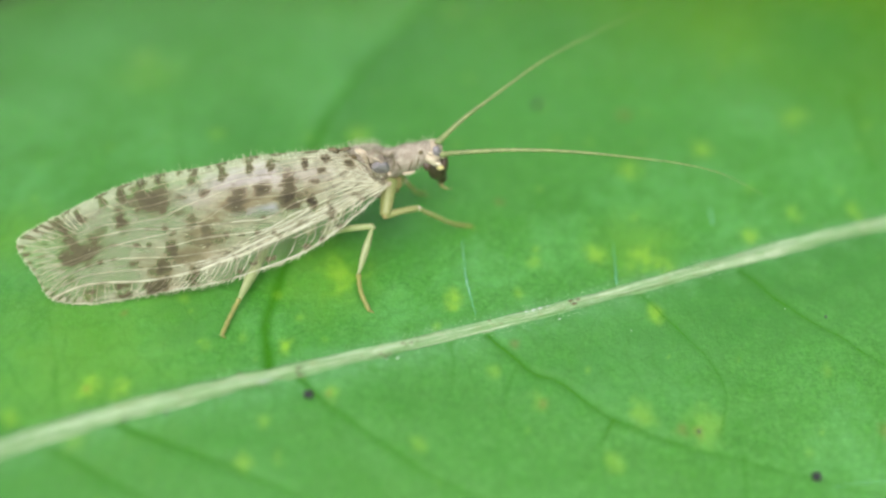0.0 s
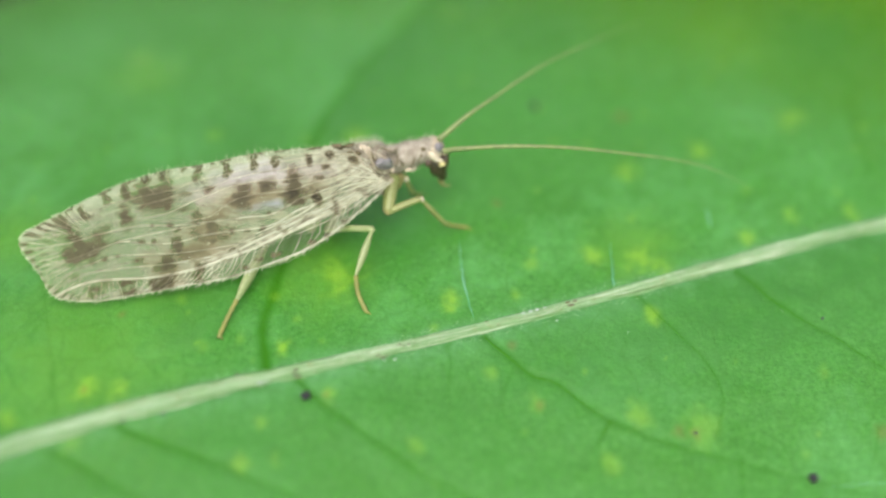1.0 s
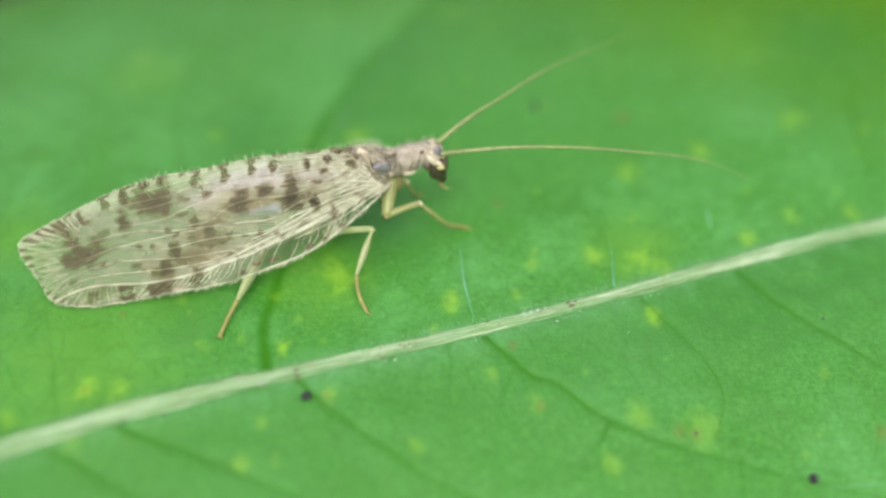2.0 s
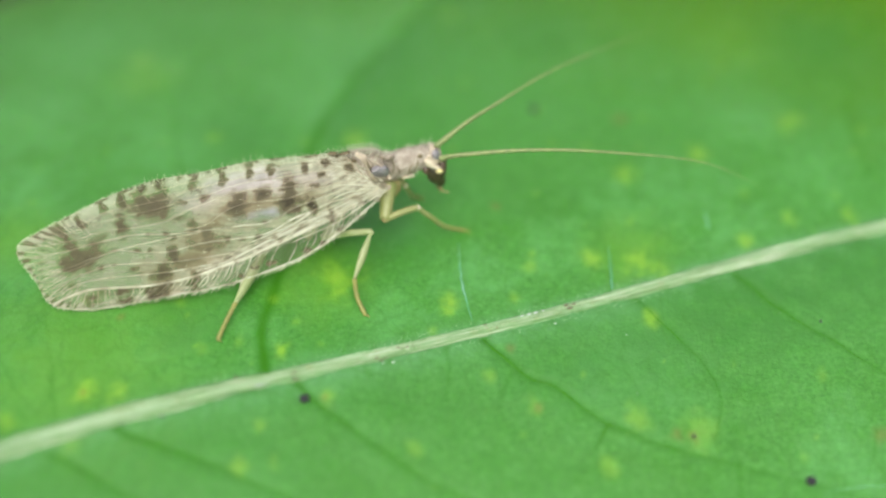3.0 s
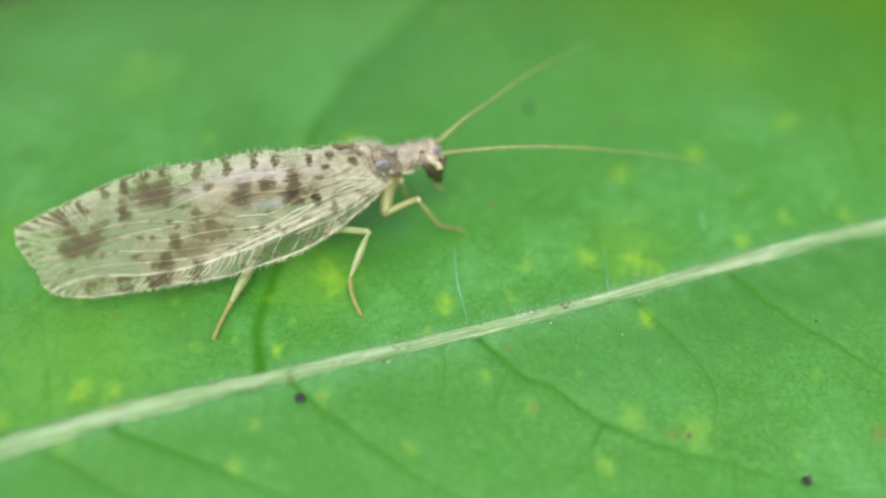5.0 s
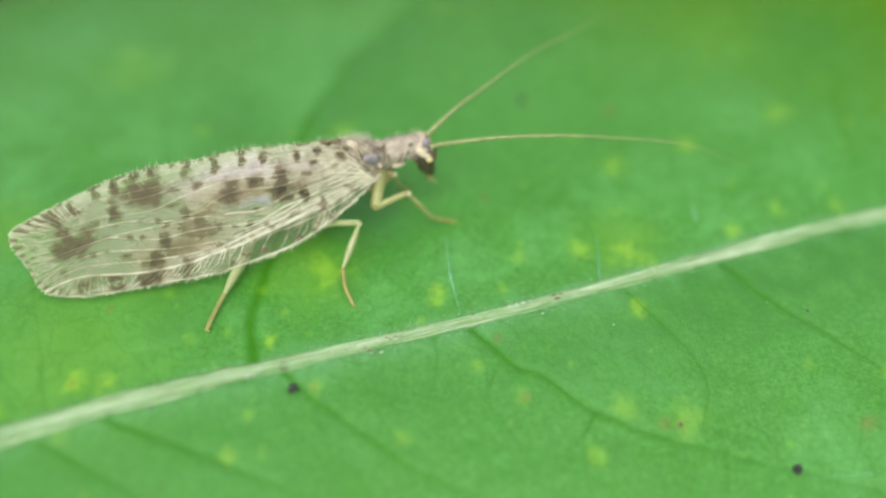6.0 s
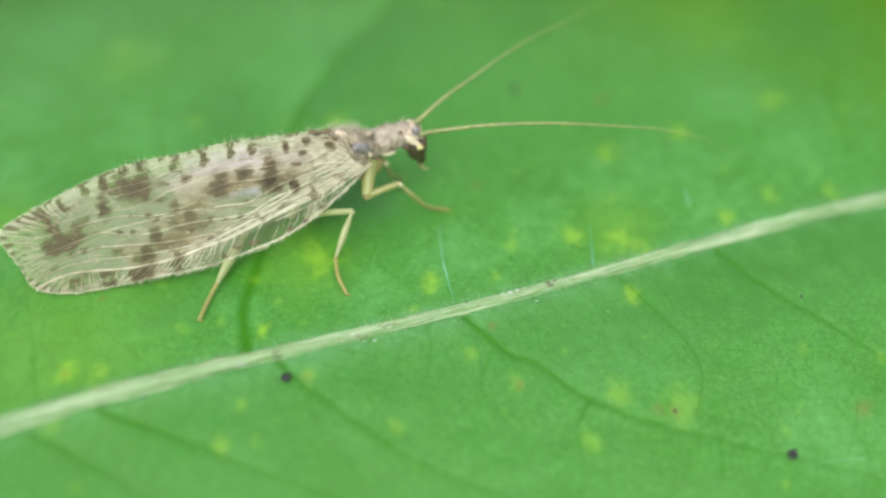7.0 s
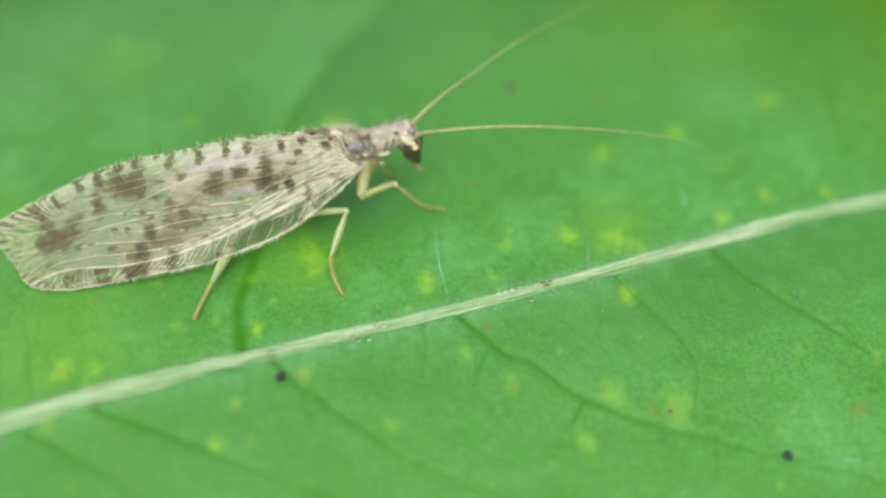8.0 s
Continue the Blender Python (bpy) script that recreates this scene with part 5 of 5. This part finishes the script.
            bm = bmesh.new()
            blob(bm, k.lerp(a, 0.02), (0.058, 0.054, 0.056), (0, 0, 0), 0.2, 2)
            part("knee", bm, CREAM if nm == "fore" else SHANK, tibia, "pale knee joint")
            if nm != "fore":
                bm = bmesh.new()
                blob(bm, k.lerp(a, 0.985), (0.036, 0.036, 0.030), (0, 0, 0), 0.2, 2)
                part("ankle_band", bm, BROWN, tibia, "brown ankle")
            bm = bmesh.new()
            bow = (a + f) / 2 + Vector((-0.05, 0.02, -0.02)) * (1 if nm != "hind" else 0.2)
            tube(bm, smooth_line([a, bow, f], 26), lambda t: ((0.036 if nm == "fore" else 0.044) - 0.004 * t) * (1 + 0.12 * math.sin(t * 31)), 8)
            tube(bm, smooth_line([f, f + Vector((0.05, -0.03, 0.015)), f + Vector((0.08, -0.04, -0.02))], 6), lambda t: 0.026 * (1 - 0.7 * t), 6)
            tarsus = part("tarsus", bm, FOOT, bug, "amber foot gripping the leaf")
            legs.append((femur, tibia, tarsus, h, k, a, f))
    return rocking, feelers, legs


# ---- ground under the leaf ----
bm = bmesh.new()
size = 400.0
corners = [bm.verts.new((x * size, y * size, -8.4 * MM)) for x, y in ((-1, -1), (1, -1), (1, 1), (-1, 1))]
bm.faces.new(corners)
ground = part("ground", bm, SOIL)
tagged(ground, label="dark shaded green undergrowth below the leaf", category="ground", kind="structure")

build_leaf()
for k, (x, y, r) in enumerate([(-2.322, -3.632, 0.089), (6.221, -4.572, 0.092), (1.833, 3.995, 0.083), (-3.517, -3.206, 0.035), (6.794, -1.475, 0.027), (4.281, -3.895, 0.035), (-2.538, -3.2, 0.033),
    (-4.659, -4.077, 0.033), (-5.32, -4.236, 0.033)]):
    speck("frass_speck", x, y, r, k + 1.0, "round black speck of frass on the leaf" if r > 0.07 else "tiny dark speck on the leaf")
for k, pts in enumerate(([(0.29, 0.03), (0.32, -0.6), (0.38, -1.12), (0.52, -1.81)], [(3.06, 0.06), (3.07, -0.42), (3.06, -0.98)], [(4.94, 0.99), (4.98, 0.57)], [(6.51, -4.71), (7.01, -4.62), (7.55, -4.55)])):
    silk_thread(pts, k)
for k, (x, dy, r) in enumerate([(1.403, 0.041, 0.016), (1.534, 0.037, 0.018), (1.655, 0.036, 0.019), (1.788, 0.046, 0.012), (-3.108, -0.138, 0.023), (-2.997, -0.134, 0.015), (-0.842, -0.261, 0.016),
    (-1.026, -0.23, 0.011), (1.995, -0.272, 0.012), (-2.324, -0.422, 0.012)]):
    glint(x, dy, r, k + 0.5)
for k, (x, dy, r) in enumerate([(-0.76, -0.016, 0.02), (-0.69, -0.059, 0.017), (-0.61, -0.044, 0.02), (-0.5, -0.05, 0.015), (-0.41, -0.079, 0.013), (-1.13, -0.119, 0.022), (-1.05, -0.184, 0.024), (-0.98, -0.156, 0.015), (-2.52, -0.046, 0.024), (-2.48, -0.168, 0.028), (-2.55, -0.096, 0.016), (-1.46, -0.085, 0.013), (0.75, 0.055, 0.02), (2.2, 0.019, 0.03), (2.26, -0.063, 0.036), (2.33, 0.001, 0.025), (-3.51, 0.186, 0.018)]):
    glint(x, dy, r * 0.8, k + 0.2, "brown_scale", SCURF, "tiny reddish brown scale stuck on the leaf midrib")
for k, (x, y, r) in enumerate([(3.252, -2.008, 0.01), (6.071, -1.345, 0.008), (3.374, -3.144, 0.007)]):
    speck("pale_grain", x, y, r, k + 0.3, "tiny pale glassy grain on the leaf", GRAIN)
ROCKING, FEELERS, LEGS = build_lacewing()

# swing of each antenna about its root, seen from the side (degrees), by seconds
SWING = Vector((-0.0, 0.7431, -0.6691))
NEAR_FEELER = [(0.0, 1.2), (0.3, 2.0), (0.5, 1.1), (1.0, 1.4), (1.5, 0.7), (3.0, -0.6), (3.5, -0.5), (4.0, -2.6), (4.5, -4.0), (4.7, -1.6),
    (5.8, -2.3), (6.0, -2.1), (6.5, 0.5), (7.0, -0.7), (7.5, -0.8), (8.0, -0.0)]
FAR_FEELER = [(0.0, -1.8), (0.3, -1.0), (0.5, -0.3), (1.0, 1.1), (1.5, 2.7), (2.8, 3.2), (3.5, 3.2), (4.0, -0.5), (4.5, -2.2), (4.7, -0.3), (5.8, -1.2),
    (6.5, -1.4), (7.0, 0.8), (7.5, -0.2), (8.0, -0.6)]


def bent(start, end, first, second, was):
    """The knee between two ends, for two lengths, on the side where it was."""
    d = end - start
    length = min(d.length, (first + second) * 0.999)
    along = d.normalized()
    f = (first ** 2 - second ** 2 + length ** 2) / (2 * length)
    out = was - start
    out = (out - along * out.dot(along)).normalized()
    return start + along * f + out * math.sqrt(max(0.0, first ** 2 - f ** 2))


def moved(a, b, a2, b2):
    """The pose that carries the limb from a-b to a2-b2 (mm)."""
    turn = (b - a).rotation_difference(b2 - a2).to_matrix().to_4x4()
    return Matrix.Translation(a2 * MM) @ turn @ Matrix.Translation(-a * MM)


def motions():
    for ob in ROCKING:
        walk(ob, [(row[0], rocked(row)) for row in ROCK])
    for (ob, root), rows in zip(FEELERS, (NEAR_FEELER, FAR_FEELER)):
        walk(ob, [(t, Matrix.Translation(root * MM) @ Matrix.Rotation(radians(a), 4, SWING)) for t, a in rows])
    for femur, tibia, tarsus, h, k, a, f in LEGS:
        upper, lower, foot = [], [], []
        for row in ROCK:
            t, h2 = row[0], (rocked(row) @ (h * MM)) / MM
            reach = ((k - h).length + (a - k).length) * 0.997
            a2, step = a, 0
            while (a2 - h2).length > reach and step < 40:
                step += 1
                a2 = f + (a - f).normalized().lerp((h2 - f).normalized(), step / 40).normalized() * (a - f).length
            k2 = bent(h2, a2, (k - h).length, (a - k).length, k + (h2 - h) * 0.5)
            upper.append((t, moved(h, k, h2, k2)))
            lower.append((t, moved(k, a, k2, a2)))
            foot.append((t, moved(f, a, f, a2)))
        walk(femur, upper)
        walk(tibia, lower)
        walk(tarsus, foot)


motions()
